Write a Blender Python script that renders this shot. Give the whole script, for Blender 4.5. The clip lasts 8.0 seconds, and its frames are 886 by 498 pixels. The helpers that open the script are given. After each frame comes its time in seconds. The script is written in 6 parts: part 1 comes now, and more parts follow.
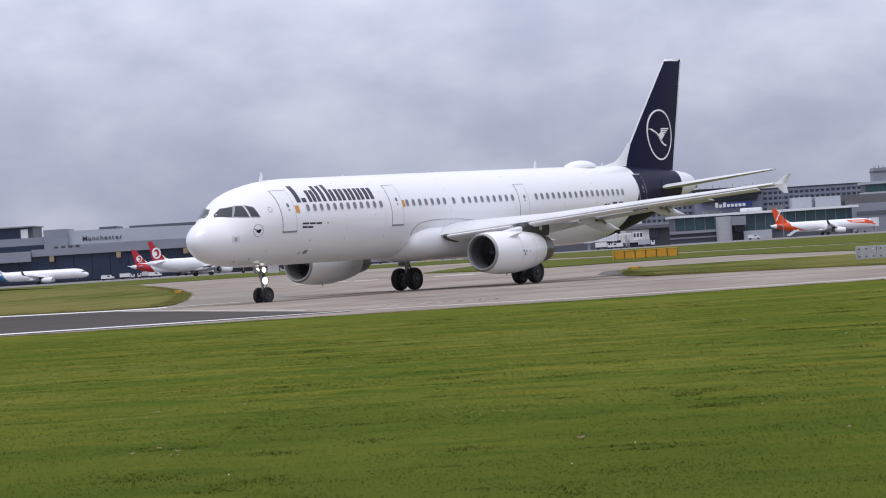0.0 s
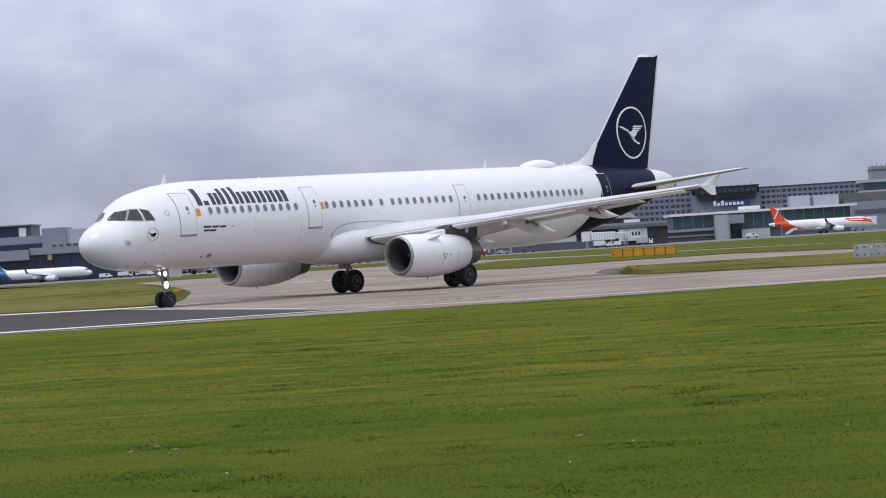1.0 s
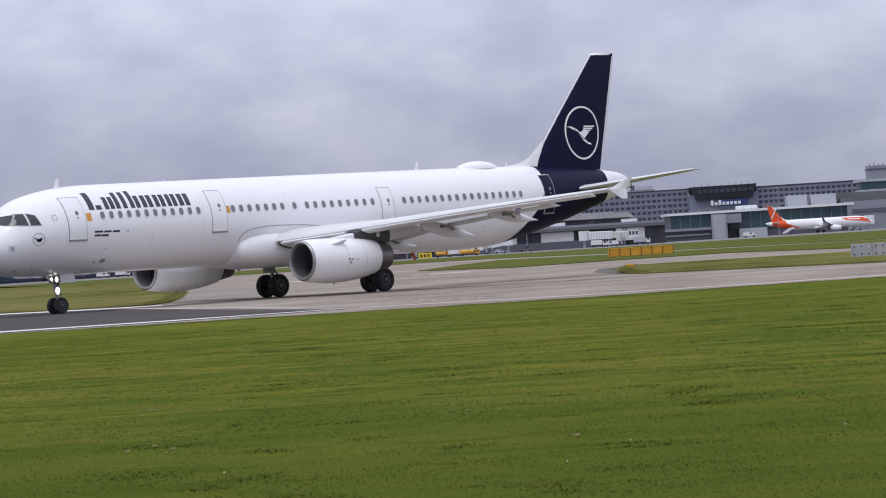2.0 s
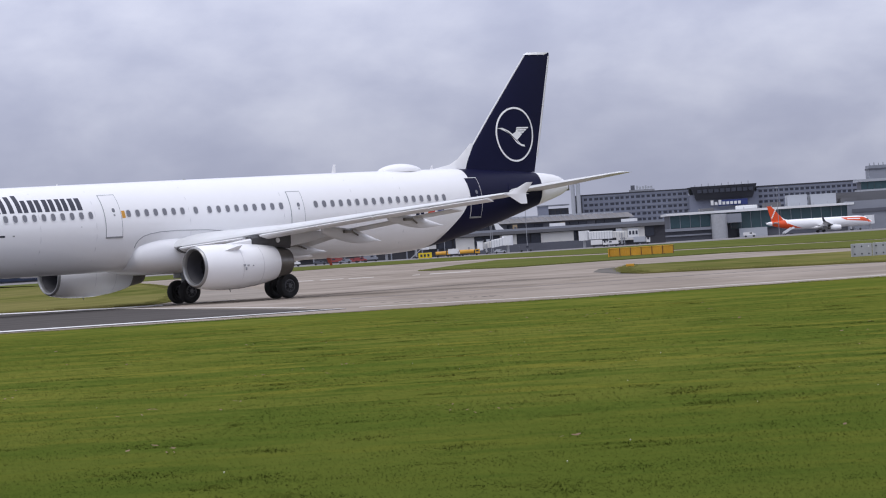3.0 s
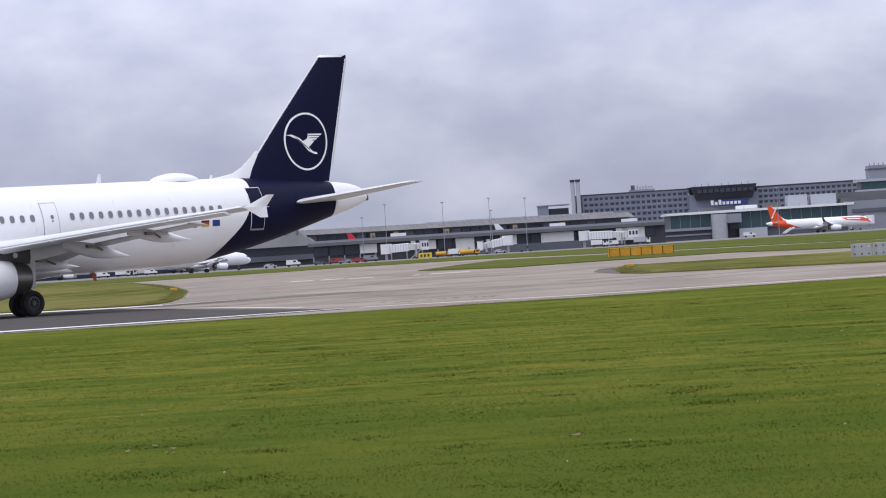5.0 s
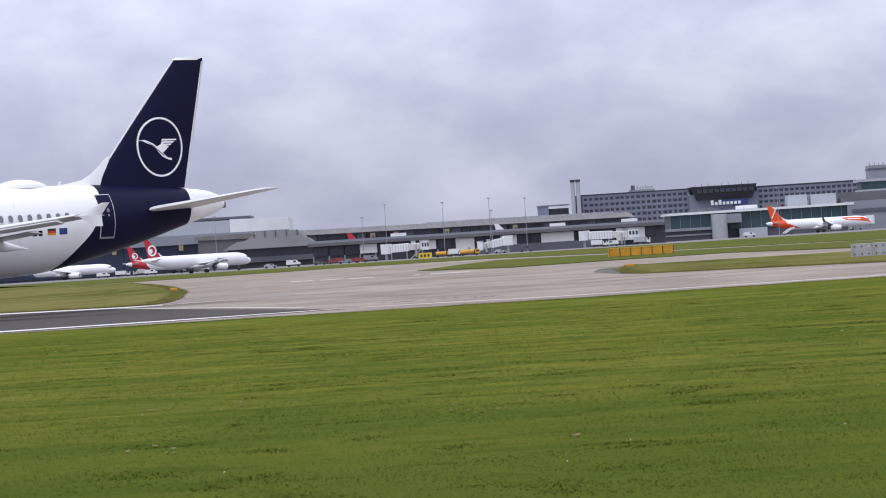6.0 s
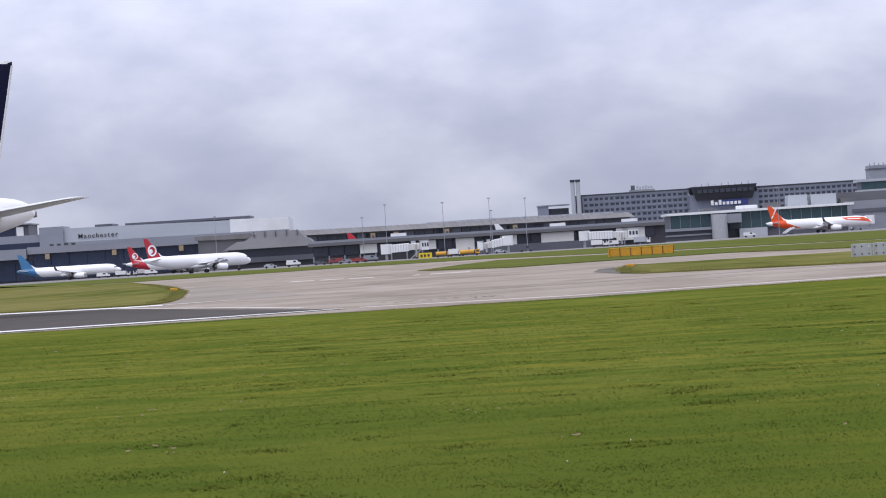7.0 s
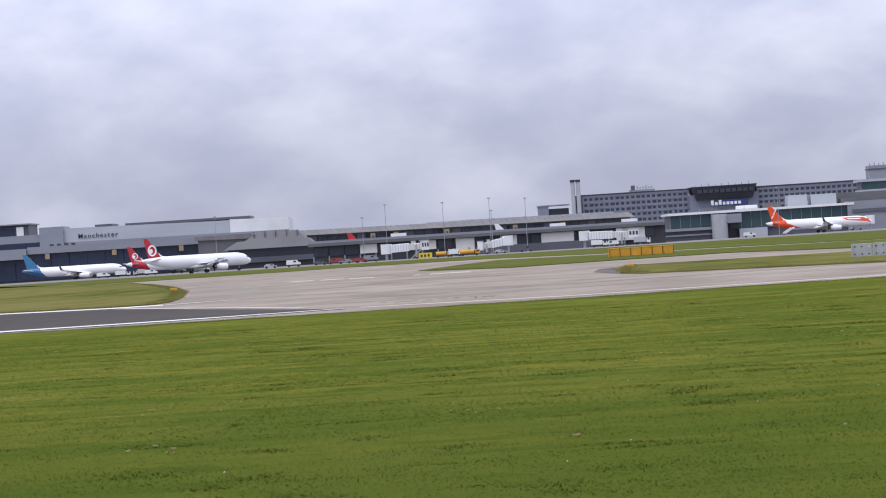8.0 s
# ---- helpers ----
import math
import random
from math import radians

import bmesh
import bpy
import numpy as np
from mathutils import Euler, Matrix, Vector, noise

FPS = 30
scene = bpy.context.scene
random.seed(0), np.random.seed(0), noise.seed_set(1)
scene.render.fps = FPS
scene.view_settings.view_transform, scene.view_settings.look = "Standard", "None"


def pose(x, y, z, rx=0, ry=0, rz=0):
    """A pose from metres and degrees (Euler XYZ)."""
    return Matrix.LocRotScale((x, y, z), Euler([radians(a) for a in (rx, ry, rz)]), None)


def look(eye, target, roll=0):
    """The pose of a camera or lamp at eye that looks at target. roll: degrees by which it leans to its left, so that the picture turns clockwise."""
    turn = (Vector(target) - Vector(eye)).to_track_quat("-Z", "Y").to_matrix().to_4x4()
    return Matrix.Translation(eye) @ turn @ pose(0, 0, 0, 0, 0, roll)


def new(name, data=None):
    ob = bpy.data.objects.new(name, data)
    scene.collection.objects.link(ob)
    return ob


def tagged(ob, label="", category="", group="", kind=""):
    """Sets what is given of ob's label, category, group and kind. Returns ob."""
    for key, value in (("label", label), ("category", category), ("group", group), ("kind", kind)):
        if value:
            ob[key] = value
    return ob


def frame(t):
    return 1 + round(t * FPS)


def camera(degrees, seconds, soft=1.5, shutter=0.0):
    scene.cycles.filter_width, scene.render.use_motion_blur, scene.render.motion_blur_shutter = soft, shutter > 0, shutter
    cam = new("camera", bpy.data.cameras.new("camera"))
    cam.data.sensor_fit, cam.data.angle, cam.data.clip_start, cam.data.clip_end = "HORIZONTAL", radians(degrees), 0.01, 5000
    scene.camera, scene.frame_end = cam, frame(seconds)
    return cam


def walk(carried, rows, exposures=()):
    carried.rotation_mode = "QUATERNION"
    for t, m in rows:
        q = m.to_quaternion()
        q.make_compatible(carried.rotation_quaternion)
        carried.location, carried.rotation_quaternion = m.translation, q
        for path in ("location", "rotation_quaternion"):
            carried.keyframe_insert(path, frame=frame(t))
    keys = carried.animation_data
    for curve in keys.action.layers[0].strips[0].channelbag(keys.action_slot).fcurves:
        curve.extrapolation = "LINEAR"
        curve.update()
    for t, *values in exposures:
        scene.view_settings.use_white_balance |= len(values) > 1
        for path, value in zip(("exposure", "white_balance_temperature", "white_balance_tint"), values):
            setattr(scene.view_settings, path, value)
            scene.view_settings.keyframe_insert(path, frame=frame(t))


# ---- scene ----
# The lens and the standing, hand-steadied camera: 1.74 m above the grass.
cam = camera(13.72, 8.0, soft=1.1)
EYE = (0.0, 0.0, 1.737)
AIM = look(EYE, (0.0, 100.0, 1.737 + 0.0836), -3.626)


def nudge(right, down):
    """The aim, turned so that the picture slips by a few seconds of arc."""
    return AIM @ pose(0, 0, 0, math.degrees(down / 6516.7), math.degrees(right / 6516.7), 0)


walk(cam, [(0.0, nudge(8, 4.5)), (0.25, nudge(6.2, 3)), (0.5, nudge(5, 1.8)), (1.0, nudge(4.7, 1.5)), (1.5, nudge(0.3, 1)),
           (1.8, nudge(0, 0.6)), (3.0, nudge(0, 0)), (8.0, nudge(0.4, 0.2))],
     exposures=[(0.0, 0.0), (1.5, -0.08), (3.5, 0.0), (4.5, 0.08), (6.5, 0.22), (8.0, 0.24)])


# ---- sky and sun ----
def build_sky():
    world = bpy.data.worlds.new("overcast_sky")
    scene.world = world
    world.use_nodes = True
    nt = world.node_tree
    N, L = nt.nodes, nt.links
    N.clear()
    out = N.new("ShaderNodeOutputWorld")
    bg = N.new("ShaderNodeBackground")
    sky = N.new("ShaderNodeTexSky")
    sky.sky_type = "NISHITA"
    sky.sun_disc = False
    sky.sun_elevation = radians(62)
    sky.sun_rotation = radians(200)
    thin = N.new("ShaderNodeVectorMath")
    thin.operation = "SCALE"
    thin.inputs["Scale"].default_value = 0.1
    L.new(sky.outputs[0], thin.inputs[0])
    tc = N.new("ShaderNodeTexCoord")
    sep = N.new("ShaderNodeSeparateXYZ")
    L.new(tc.outputs["Generated"], sep.inputs[0])
    # cloud layers: broad masses and torn edges, flattened towards the horizon
    mp = N.new("ShaderNodeMapping")
    mp.inputs["Scale"].default_value = (21.0, 21.0, 40.0)
    mp.inputs["Location"].default_value = (3.1, 1.7, 0.45)
    L.new(tc.outputs["Generated"], mp.inputs[0])
    n1 = N.new("ShaderNodeTexNoise")
    n1.inputs["Scale"].default_value = 1.0
    n1.inputs["Detail"].default_value = 9
    n1.inputs["Roughness"].default_value = 0.5
    n1.inputs["Distortion"].default_value = 0.1
    L.new(mp.outputs[0], n1.inputs["Vector"])
    ramp = N.new("ShaderNodeValToRGB")
    ramp.color_ramp.interpolation = "B_SPLINE"
    e = ramp.color_ramp.elements
    e[0].position, e[0].color = 0.30, (0.44, 0.47, 0.64, 1)
    e[1].position, e[1].color = 0.74, (0.75, 0.775, 0.92, 1)
    mid = e.new(0.5)
    mid.color = (0.55, 0.58, 0.75, 1)
    L.new(n1.outputs["Fac"], ramp.inputs[0])
    # an overcast sky brightens towards the zenith
    up = N.new("ShaderNodeMapRange")
    up.inputs["From Min"].default_value, up.inputs["From Max"].default_value = 0.0, 1.0
    up.inputs["To Min"].default_value, up.inputs["To Max"].default_value = SKY_LOW, SKY_HIGH
    L.new(sep.outputs["Z"], up.inputs["Value"])
    band = N.new("ShaderNodeMapRange")
    band.interpolation_type = "SMOOTHSTEP"
    band.inputs["From Min"].default_value, band.inputs["From Max"].default_value = 0.0, 0.09
    band.inputs["To Min"].default_value, band.inputs["To Max"].default_value = 0.76, 1.12
    L.new(sep.outputs["Z"], band.inputs["Value"])
    both = N.new("ShaderNodeMath")
    both.operation = "MULTIPLY"
    L.new(up.outputs[0], both.inputs[0])
    L.new(band.outputs[0], both.inputs[1])
    lit = N.new("ShaderNodeVectorMath")
    lit.operation = "SCALE"
    high = N.new("ShaderNodeMapRange")
    high.inputs["From Min"].default_value, high.inputs["From Max"].default_value = 0.12, 0.6
    high.inputs["To Max"].default_value = 0.5
    L.new(sep.outputs["Z"], high.inputs["Value"])
    grey = N.new("ShaderNodeMixRGB")
    grey.inputs["Color2"].default_value = (0.58, 0.595, 0.66, 1)
    L.new(high.outputs[0], grey.inputs["Fac"])
    L.new(ramp.outputs["Color"], grey.inputs["Color1"])
    L.new(grey.outputs[0], lit.inputs[0])
    L.new(both.outputs[0], lit.inputs["Scale"])
    mix = N.new("ShaderNodeMixRGB")
    mix.inputs["Fac"].default_value = 0.96
    L.new(thin.outputs[0], mix.inputs["Color1"])
    L.new(lit.outputs[0], mix.inputs["Color2"])
    L.new(mix.outputs[0], bg.inputs["Color"])
    bg.inputs["Strength"].default_value = 1.0
    L.new(bg.outputs[0], out.inputs[0])


SKY_LOW, SKY_HIGH = 0.96, 2.0
build_sky()
sun = new("sun", bpy.data.lights.new("sun", "SUN"))
sun.data.energy = 0.9
sun.data.angle = radians(25)
sun.data.color = (1.0, 0.96, 0.9)
sun.matrix_world = look((-35, -66, 140), (0, 0, 0))


# ---- materials ----
def material(name, colour, rough=0.5, metal=0.0, vary=0.12, scale=2.0, fine=20.0, bump=0.0, stretch=(1, 1, 1), coat=0.0, second=None, gloss=0.5, emit=0.0):
    """A painted, metal or mineral surface: broad stains, fine grain, a little relief."""
    m = bpy.data.materials.new(name)
    m.use_nodes = True
    nt = m.node_tree
    N, L = nt.nodes, nt.links
    b = N["Principled BSDF"]
    b.inputs["Roughness"].default_value = rough
    b.inputs["Metallic"].default_value = metal
    b.inputs["Specular IOR Level"].default_value = gloss
    b.inputs["Coat Weight"].default_value = coat
    b.inputs["Coat Roughness"].default_value = 0.08
    tc = N.new("ShaderNodeTexCoord")
    mp = N.new("ShaderNodeMapping")
    mp.inputs["Scale"].default_value = stretch
    L.new(tc.outputs["Object"], mp.inputs[0])
    broad = N.new("ShaderNodeTexNoise")
    broad.inputs["Scale"].default_value = scale
    broad.inputs["Detail"].default_value = 5
    L.new(mp.outputs[0], broad.inputs["Vector"])
    grain = N.new("ShaderNodeTexNoise")
    grain.inputs["Scale"].default_value = fine
    grain.inputs["Detail"].default_value = 3
    L.new(mp.outputs[0], grain.inputs["Vector"])
    add = N.new("ShaderNodeMath")
    add.operation = "MULTIPLY_ADD"
    add.inputs[1].default_value = 0.35
    L.new(grain.outputs["Fac"], add.inputs[0])
    L.new(broad.outputs["Fac"], add.inputs[2])
    rng = N.new("ShaderNodeMapRange")
    rng.inputs["From Min"].default_value, rng.inputs["From Max"].default_value = 0.4, 0.95
    L.new(add.outputs[0], rng.inputs["Value"])
    mix = N.new("ShaderNodeMixRGB")
    c2 = second or [c * (1 - vary) for c in colour]
    mix.inputs["Color1"].default_value = (*c2, 1)
    mix.inputs["Color2"].default_value = (*colour, 1)
    L.new(rng.outputs[0], mix.inputs["Fac"])
    L.new(mix.outputs[0], b.inputs["Base Color"])
    if bump:
        bp = N.new("ShaderNodeBump")
        bp.inputs["Strength"].default_value = bump
        bp.inputs["Distance"].default_value = 0.02
        L.new(add.outputs[0], bp.inputs["Height"])
        L.new(bp.outputs[0], b.inputs["Normal"])
    if emit:
        b.inputs["Emission Color"].default_value = (*colour, 1)
        b.inputs["Emission Strength"].default_value = emit
    return m


def fields(name, low, high, third, rough=0.9, bump=0.0, a=(0.9, 0.07), b=(3.0, 0.5), c=(0.02, 0.02), span=(0.36, 0.64), leafy=0.0):
    """Ground cover in the world's own measure: streaks of two sizes and broad patches. a, b, c: frequency across and along the view."""
    m = bpy.data.materials.new(name)
    m.use_nodes = True
    nt = m.node_tree
    N, L = nt.nodes, nt.links
    p = N["Principled BSDF"]
    p.inputs["Roughness"].default_value = rough
    p.inputs["Specular IOR Level"].default_value = 0.0
    geo = N.new("ShaderNodeNewGeometry")
    facs = []
    for fx, fy in (a, b, c):
        mp = N.new("ShaderNodeMapping")
        mp.inputs["Scale"].default_value = (fx, fy, 1)
        mp.inputs["Rotation"].default_value = (0, 0, radians(2))
        L.new(geo.outputs["Position"], mp.inputs[0])
        n = N.new("ShaderNodeTexNoise")
        n.inputs["Scale"].default_value = 1
        n.inputs["Detail"].default_value = 4
        n.inputs["Roughness"].default_value = 0.6
        L.new(mp.outputs[0], n.inputs["Vector"])
        r = N.new("ShaderNodeMapRange")
        r.inputs["From Min"].default_value, r.inputs["From Max"].default_value = span
        L.new(n.outputs["Fac"], r.inputs["Value"])
        facs.append(r)
    half = N.new("ShaderNodeMath")
    half.operation = "ADD"
    half.use_clamp = True
    k = N.new("ShaderNodeMath")
    k.operation = "MULTIPLY"
    k.inputs[1].default_value = 0.5
    k2 = N.new("ShaderNodeMath")
    k2.operation = "MULTIPLY"
    k2.inputs[1].default_value = 0.5
    L.new(facs[0].outputs[0], k.inputs[0])
    L.new(facs[1].outputs[0], k2.inputs[0])
    L.new(k.outputs[0], half.inputs[0])
    L.new(k2.outputs[0], half.inputs[1])
    mix = N.new("ShaderNodeMixRGB")
    mix.inputs["Color1"].default_value = (*low, 1)
    mix.inputs["Color2"].default_value = (*high, 1)
    L.new(half.outputs[0], mix.inputs["Fac"])
    mix2 = N.new("ShaderNodeMixRGB")
    mix2.inputs["Color2"].default_value = (*third, 1)
    L.new(mix.outputs[0], mix2.inputs["Color1"])
    soft = N.new("ShaderNodeMath")
    soft.operation = "MULTIPLY"
    soft.inputs[1].default_value = 0.45
    L.new(facs[2].outputs[0], soft.inputs[0])
    L.new(soft.outputs[0], mix2.inputs["Fac"])
    L.new(mix2.outputs[0], p.inputs["Base Color"])
    if leafy:
        # thin leaves let light through
        tr = N.new("ShaderNodeBsdfTranslucent")
        L.new(mix2.outputs[0], tr.inputs["Color"])
        ms = N.new("ShaderNodeMixShader")
        ms.inputs[0].default_value = leafy
        L.new(p.outputs[0], ms.inputs[1])
        L.new(tr.outputs[0], ms.inputs[2])
        L.new(ms.outputs[0], N["Material Output"].inputs["Surface"])
    if bump:
        bp = N.new("ShaderNodeBump")
        bp.inputs["Strength"].default_value = bump
        bp.inputs["Distance"].default_value = 0.05
        L.new(half.outputs[0], bp.inputs["Height"])
        L.new(bp.outputs[0], p.inputs["Normal"])
    return m


def lawn(name, gain=1.0):
    """Mown grass: lusher and yellowed patches from ten metres down to a hand's width, dead thatch and dark clumps;
    colour darkened towards the camera.
    """
    m = bpy.data.materials.new(name)
    m.use_nodes = True
    nt = m.node_tree
    N, L = nt.nodes, nt.links
    p = N["Principled BSDF"]
    p.inputs["Roughness"].default_value = 0.9
    p.inputs["Specular IOR Level"].default_value = 0.0
    geo = N.new("ShaderNodeNewGeometry")

    def patches(fx, fy, lo, hi, shift, detail=3):
        mp = N.new("ShaderNodeMapping")
        mp.inputs["Scale"].default_value = (fx, fy, 0.0)
        mp.inputs["Location"].default_value = (shift, shift * 1.7, 0)
        mp.inputs["Rotation"].default_value = (0, 0, radians(2))
        L.new(geo.outputs["Position"], mp.inputs[0])
        n = N.new("ShaderNodeTexNoise")
        n.inputs["Scale"].default_value = 1
        n.inputs["Detail"].default_value = detail
        n.inputs["Roughness"].default_value = 0.55
        L.new(mp.outputs[0], n.inputs["Vector"])
        r = N.new("ShaderNodeMapRange")
        r.interpolation_type = "SMOOTHSTEP"
        r.inputs["From Min"].default_value, r.inputs["From Max"].default_value = lo, hi
        L.new(n.outputs["Fac"], r.inputs["Value"])
        return r.outputs[0]

    def blend(under, colour, fac, most):
        k = N.new("ShaderNodeMath")
        k.operation = "MULTIPLY"
        k.inputs[1].default_value = most
        L.new(fac, k.inputs[0])
        mx = N.new("ShaderNodeMixRGB")
        L.new(k.outputs[0], mx.inputs["Fac"])
        L.new(under, mx.inputs["Color1"])
        mx.inputs["Color2"].default_value = (*[c * gain for c in colour], 1)
        return mx.outputs[0]

    base = N.new("ShaderNodeRGB")
    base.outputs[0].default_value = (0.102 * gain, 0.119 * gain, 0.0205 * gain, 1)
    col = blend(base.outputs[0], (0.140, 0.148, 0.029), patches(0.10, 0.055, 0.40, 0.62, 3.0), 0.85)
    col = blend(col, (0.072, 0.103, 0.017), patches(0.16, 0.30, 0.46, 0.62, 11.0), 0.85)
    col = blend(col, (0.160, 0.155, 0.027), patches(0.30, 0.55, 0.50, 0.66, 23.0), 0.8)
    col = blend(col, (0.062, 0.088, 0.015), patches(0.6, 0.9, 0.52, 0.66, 37.0, 4), 0.85)
    col = blend(col, (0.17, 0.13, 0.055), patches(1.7, 0.9, 0.66, 0.78, 51.0, 4), 0.45)
    col = blend(col, (0.066, 0.094, 0.016), patches(2.6, 1.1, 0.42, 0.66, 67.0, 4), 0.35)
    col = blend(col, (0.148, 0.150, 0.028), patches(3.4, 1.5, 0.5, 0.7, 83.0, 4), 0.35)
    # viewing-angle darkening painted into the colour, stronger towards the camera
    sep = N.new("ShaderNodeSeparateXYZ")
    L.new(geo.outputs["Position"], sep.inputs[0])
    near_dim = N.new("ShaderNodeMapRange")
    near_dim.interpolation_type = "SMOOTHSTEP"
    near_dim.inputs["From Min"].default_value, near_dim.inputs["From Max"].default_value = 60.0, 25.0
    L.new(sep.outputs["Y"], near_dim.inputs["Value"])
    col = blend(col, (0.061, 0.085, 0.014), near_dim.outputs[0], 0.72)
    L.new(col, p.inputs["Base Color"])
    return m


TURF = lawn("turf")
FAR_TURF = fields("dry_turf", (0.075, 0.088, 0.022), (0.15, 0.146, 0.047), (0.22, 0.185, 0.08), a=(0.12, 0.03), b=(0.4, 0.07), c=(0.05, 0.016), span=(0.41, 0.59))
STRIP_TURF = fields("green_strip_turf", (0.072, 0.094, 0.022), (0.115, 0.128, 0.036), (0.145, 0.14, 0.052), a=(0.1, 0.02), b=(0.5, 0.1), c=(0.03, 0.01))
CONCRETE = fields("worn_concrete", (0.215, 0.182, 0.152), (0.375, 0.328, 0.288), (0.24, 0.204, 0.17), rough=0.75, a=(0.07, 0.035), b=(0.22, 0.10), c=(0.035, 0.014), span=(0.38, 0.62))
ASPHALT = fields("runway_asphalt", (0.080, 0.074, 0.071), (0.115, 0.107, 0.103), (0.07, 0.065, 0.062), rough=0.8, a=(0.05, 0.3), b=(1.0, 1.0), c=(0.04, 0.06))
APRON = fields("apron_concrete", (0.2, 0.19, 0.19), (0.27, 0.26, 0.26), (0.17, 0.16, 0.16), a=(0.05, 0.01), b=(0.3, 0.05), c=(0.02, 0.01))
FADED_PAINT = fields("faded_line_paint", (0.40, 0.37, 0.34), (0.60, 0.57, 0.53), (0.42, 0.38, 0.34), a=(0.3, 0.3), b=(1.5, 1.5), c=(0.05, 0.1))
STREAK = fields("rubber_streaked_concrete", (0.17, 0.15, 0.14), (0.29, 0.26, 0.24), (0.2, 0.175, 0.16), a=(0.03, 0.4), b=(0.2, 1.2), c=(0.05, 0.1))
SHOULDER = fields("shoulder_concrete", (0.22, 0.195, 0.17), (0.32, 0.285, 0.252), (0.24, 0.212, 0.185), rough=0.8, a=(0.07, 0.035), b=(0.3, 0.1), c=(0.035, 0.014))
STAIN = fields("damp_concrete", (0.10, 0.095, 0.09), (0.2, 0.185, 0.17), (0.14, 0.13, 0.12), a=(0.4, 0.05), b=(1.5, 0.3), c=(0.1, 0.1))
LINE_PAINT = material("line_paint", (0.78, 0.78, 0.76), 0.6, vary=0.25, scale=0.3, fine=4)
WHITE = material("white_aircraft_paint", (0.83, 0.83, 0.84), 0.28, vary=0.04, scale=0.35, fine=3, coat=0.4)
NAVY = material("navy_aircraft_paint", (0.0042, 0.005, 0.030), 0.45, vary=0.15, scale=0.5, fine=4, gloss=0.12)
WING_GREY = material("light_grey_wing_paint", (0.68, 0.69, 0.70), 0.38, vary=0.12, scale=0.6, fine=6)
BELLY_GREY = material("pale_fairing_paint", (0.72, 0.72, 0.73), 0.35, vary=0.08, scale=0.6, fine=6)
BARE_METAL = material("brushed_metal", (0.36, 0.36, 0.36), 0.4, 0.7, vary=0.15, scale=2, fine=30)
DARK_METAL = material("heat_stained_metal", (0.24, 0.225, 0.21), 0.33, 0.85, vary=0.35, scale=1.5, fine=20)
FAN_METAL = material("fan_blade_titanium", (0.14, 0.14, 0.15), 0.4, 0.7, vary=0.3, scale=4, fine=30)
INLET_DARK = material("inlet_lining", (0.10, 0.10, 0.11), 0.5, vary=0.2, scale=3, fine=20)
PYLON_DARK = material("shaded_pylon_paint", (0.07, 0.07, 0.075), 0.45, vary=0.2, scale=2, fine=12)
GLASS_DARK = material("cockpit_glass", (0.035, 0.04, 0.045), 0.08, vary=0.2, scale=1.5, fine=6)
PANE = material("cabin_pane", (0.19, 0.195, 0.22), 0.12, vary=0.2, scale=2, fine=9)
RUBBER = material("tyre_rubber", (0.022, 0.022, 0.023), 0.75, vary=0.3, scale=4, fine=40, bump=0.2)
RIM = material("wheel_rim_grey", (0.13, 0.13, 0.135), 0.4, 0.5, vary=0.2, scale=6, fine=30)
STEEL = material("gear_steel", (0.34, 0.35, 0.36), 0.4, 0.5, vary=0.25, scale=4, fine=25)
SEAM = material("seam_shadow_grey", (0.33, 0.34, 0.36), 0.5, vary=0.1)
SEAM_WHITE = material("white_seam_paint", (0.7, 0.7, 0.72), 0.4, vary=0.1)
ORANGE = material("amber_marking", (0.62, 0.30, 0.03), 0.4, vary=0.1)
RED = material("signal_red_paint", (0.55, 0.035, 0.02), 0.4, vary=0.12)
LAMP = material("lit_landing_lamp", (1.0, 0.97, 0.86), 0.3, vary=0.02, emit=1.6)


# ---- building helpers ----
def part(name, bm, mat, parent=None, label="", smooth=True, angle=35):
    """One mesh object out of a bmesh, under a thing or a part."""
    me = bpy.data.meshes.new(name)
    bmesh.ops.recalc_face_normals(bm, faces=bm.faces)
    bm.to_mesh(me)
    bm.free()
    for mm in (mat if isinstance(mat, (list, tuple)) else [mat]):
        me.materials.append(mm)
    if smooth:
        me.shade_smooth()
        me.set_sharp_from_angle(angle=radians(angle))
    ob = new(name, me)
    if parent is not None:
        ob.parent = parent
    if label:
        tagged(ob, label)
    return ob


def empty(name, label, category, group="", at=(0, 0, 0), rz=0):
    ob = new(name)
    ob.empty_display_size = 0.3
    ob.matrix_basis = pose(*at, 0, 0, rz)
    return tagged(ob, label, category, group)


def box(bm, x0, x1, y0, y1, z0, z1, bevel=0.0):
    r = bmesh.ops.create_cube(bm, size=1.0)
    for v in r["verts"]:
        v.co = Vector((x0 + (v.co.x + 0.5) * (x1 - x0), y0 + (v.co.y + 0.5) * (y1 - y0), z0 + (v.co.z + 0.5) * (z1 - z0)))
    if bevel:
        es = {e for v in r["verts"] for e in v.link_edges}
        bmesh.ops.bevel(bm, geom=list(es), offset=bevel, segments=2, affect="EDGES", profile=0.5)
    return bm


def rod(bm, p, q, r0, r1=None, seg=12, caps=True):
    """A tapered rod from p to q."""
    p, q = Vector(p), Vector(q)
    d = q - p
    m = Matrix.Translation((p + q) / 2) @ d.to_track_quat("Z", "Y").to_matrix().to_4x4()
    bmesh.ops.create_cone(bm, cap_ends=caps, segments=seg, radius1=r0, radius2=r0 if r1 is None else r1, depth=d.length, matrix=m)
    return bm


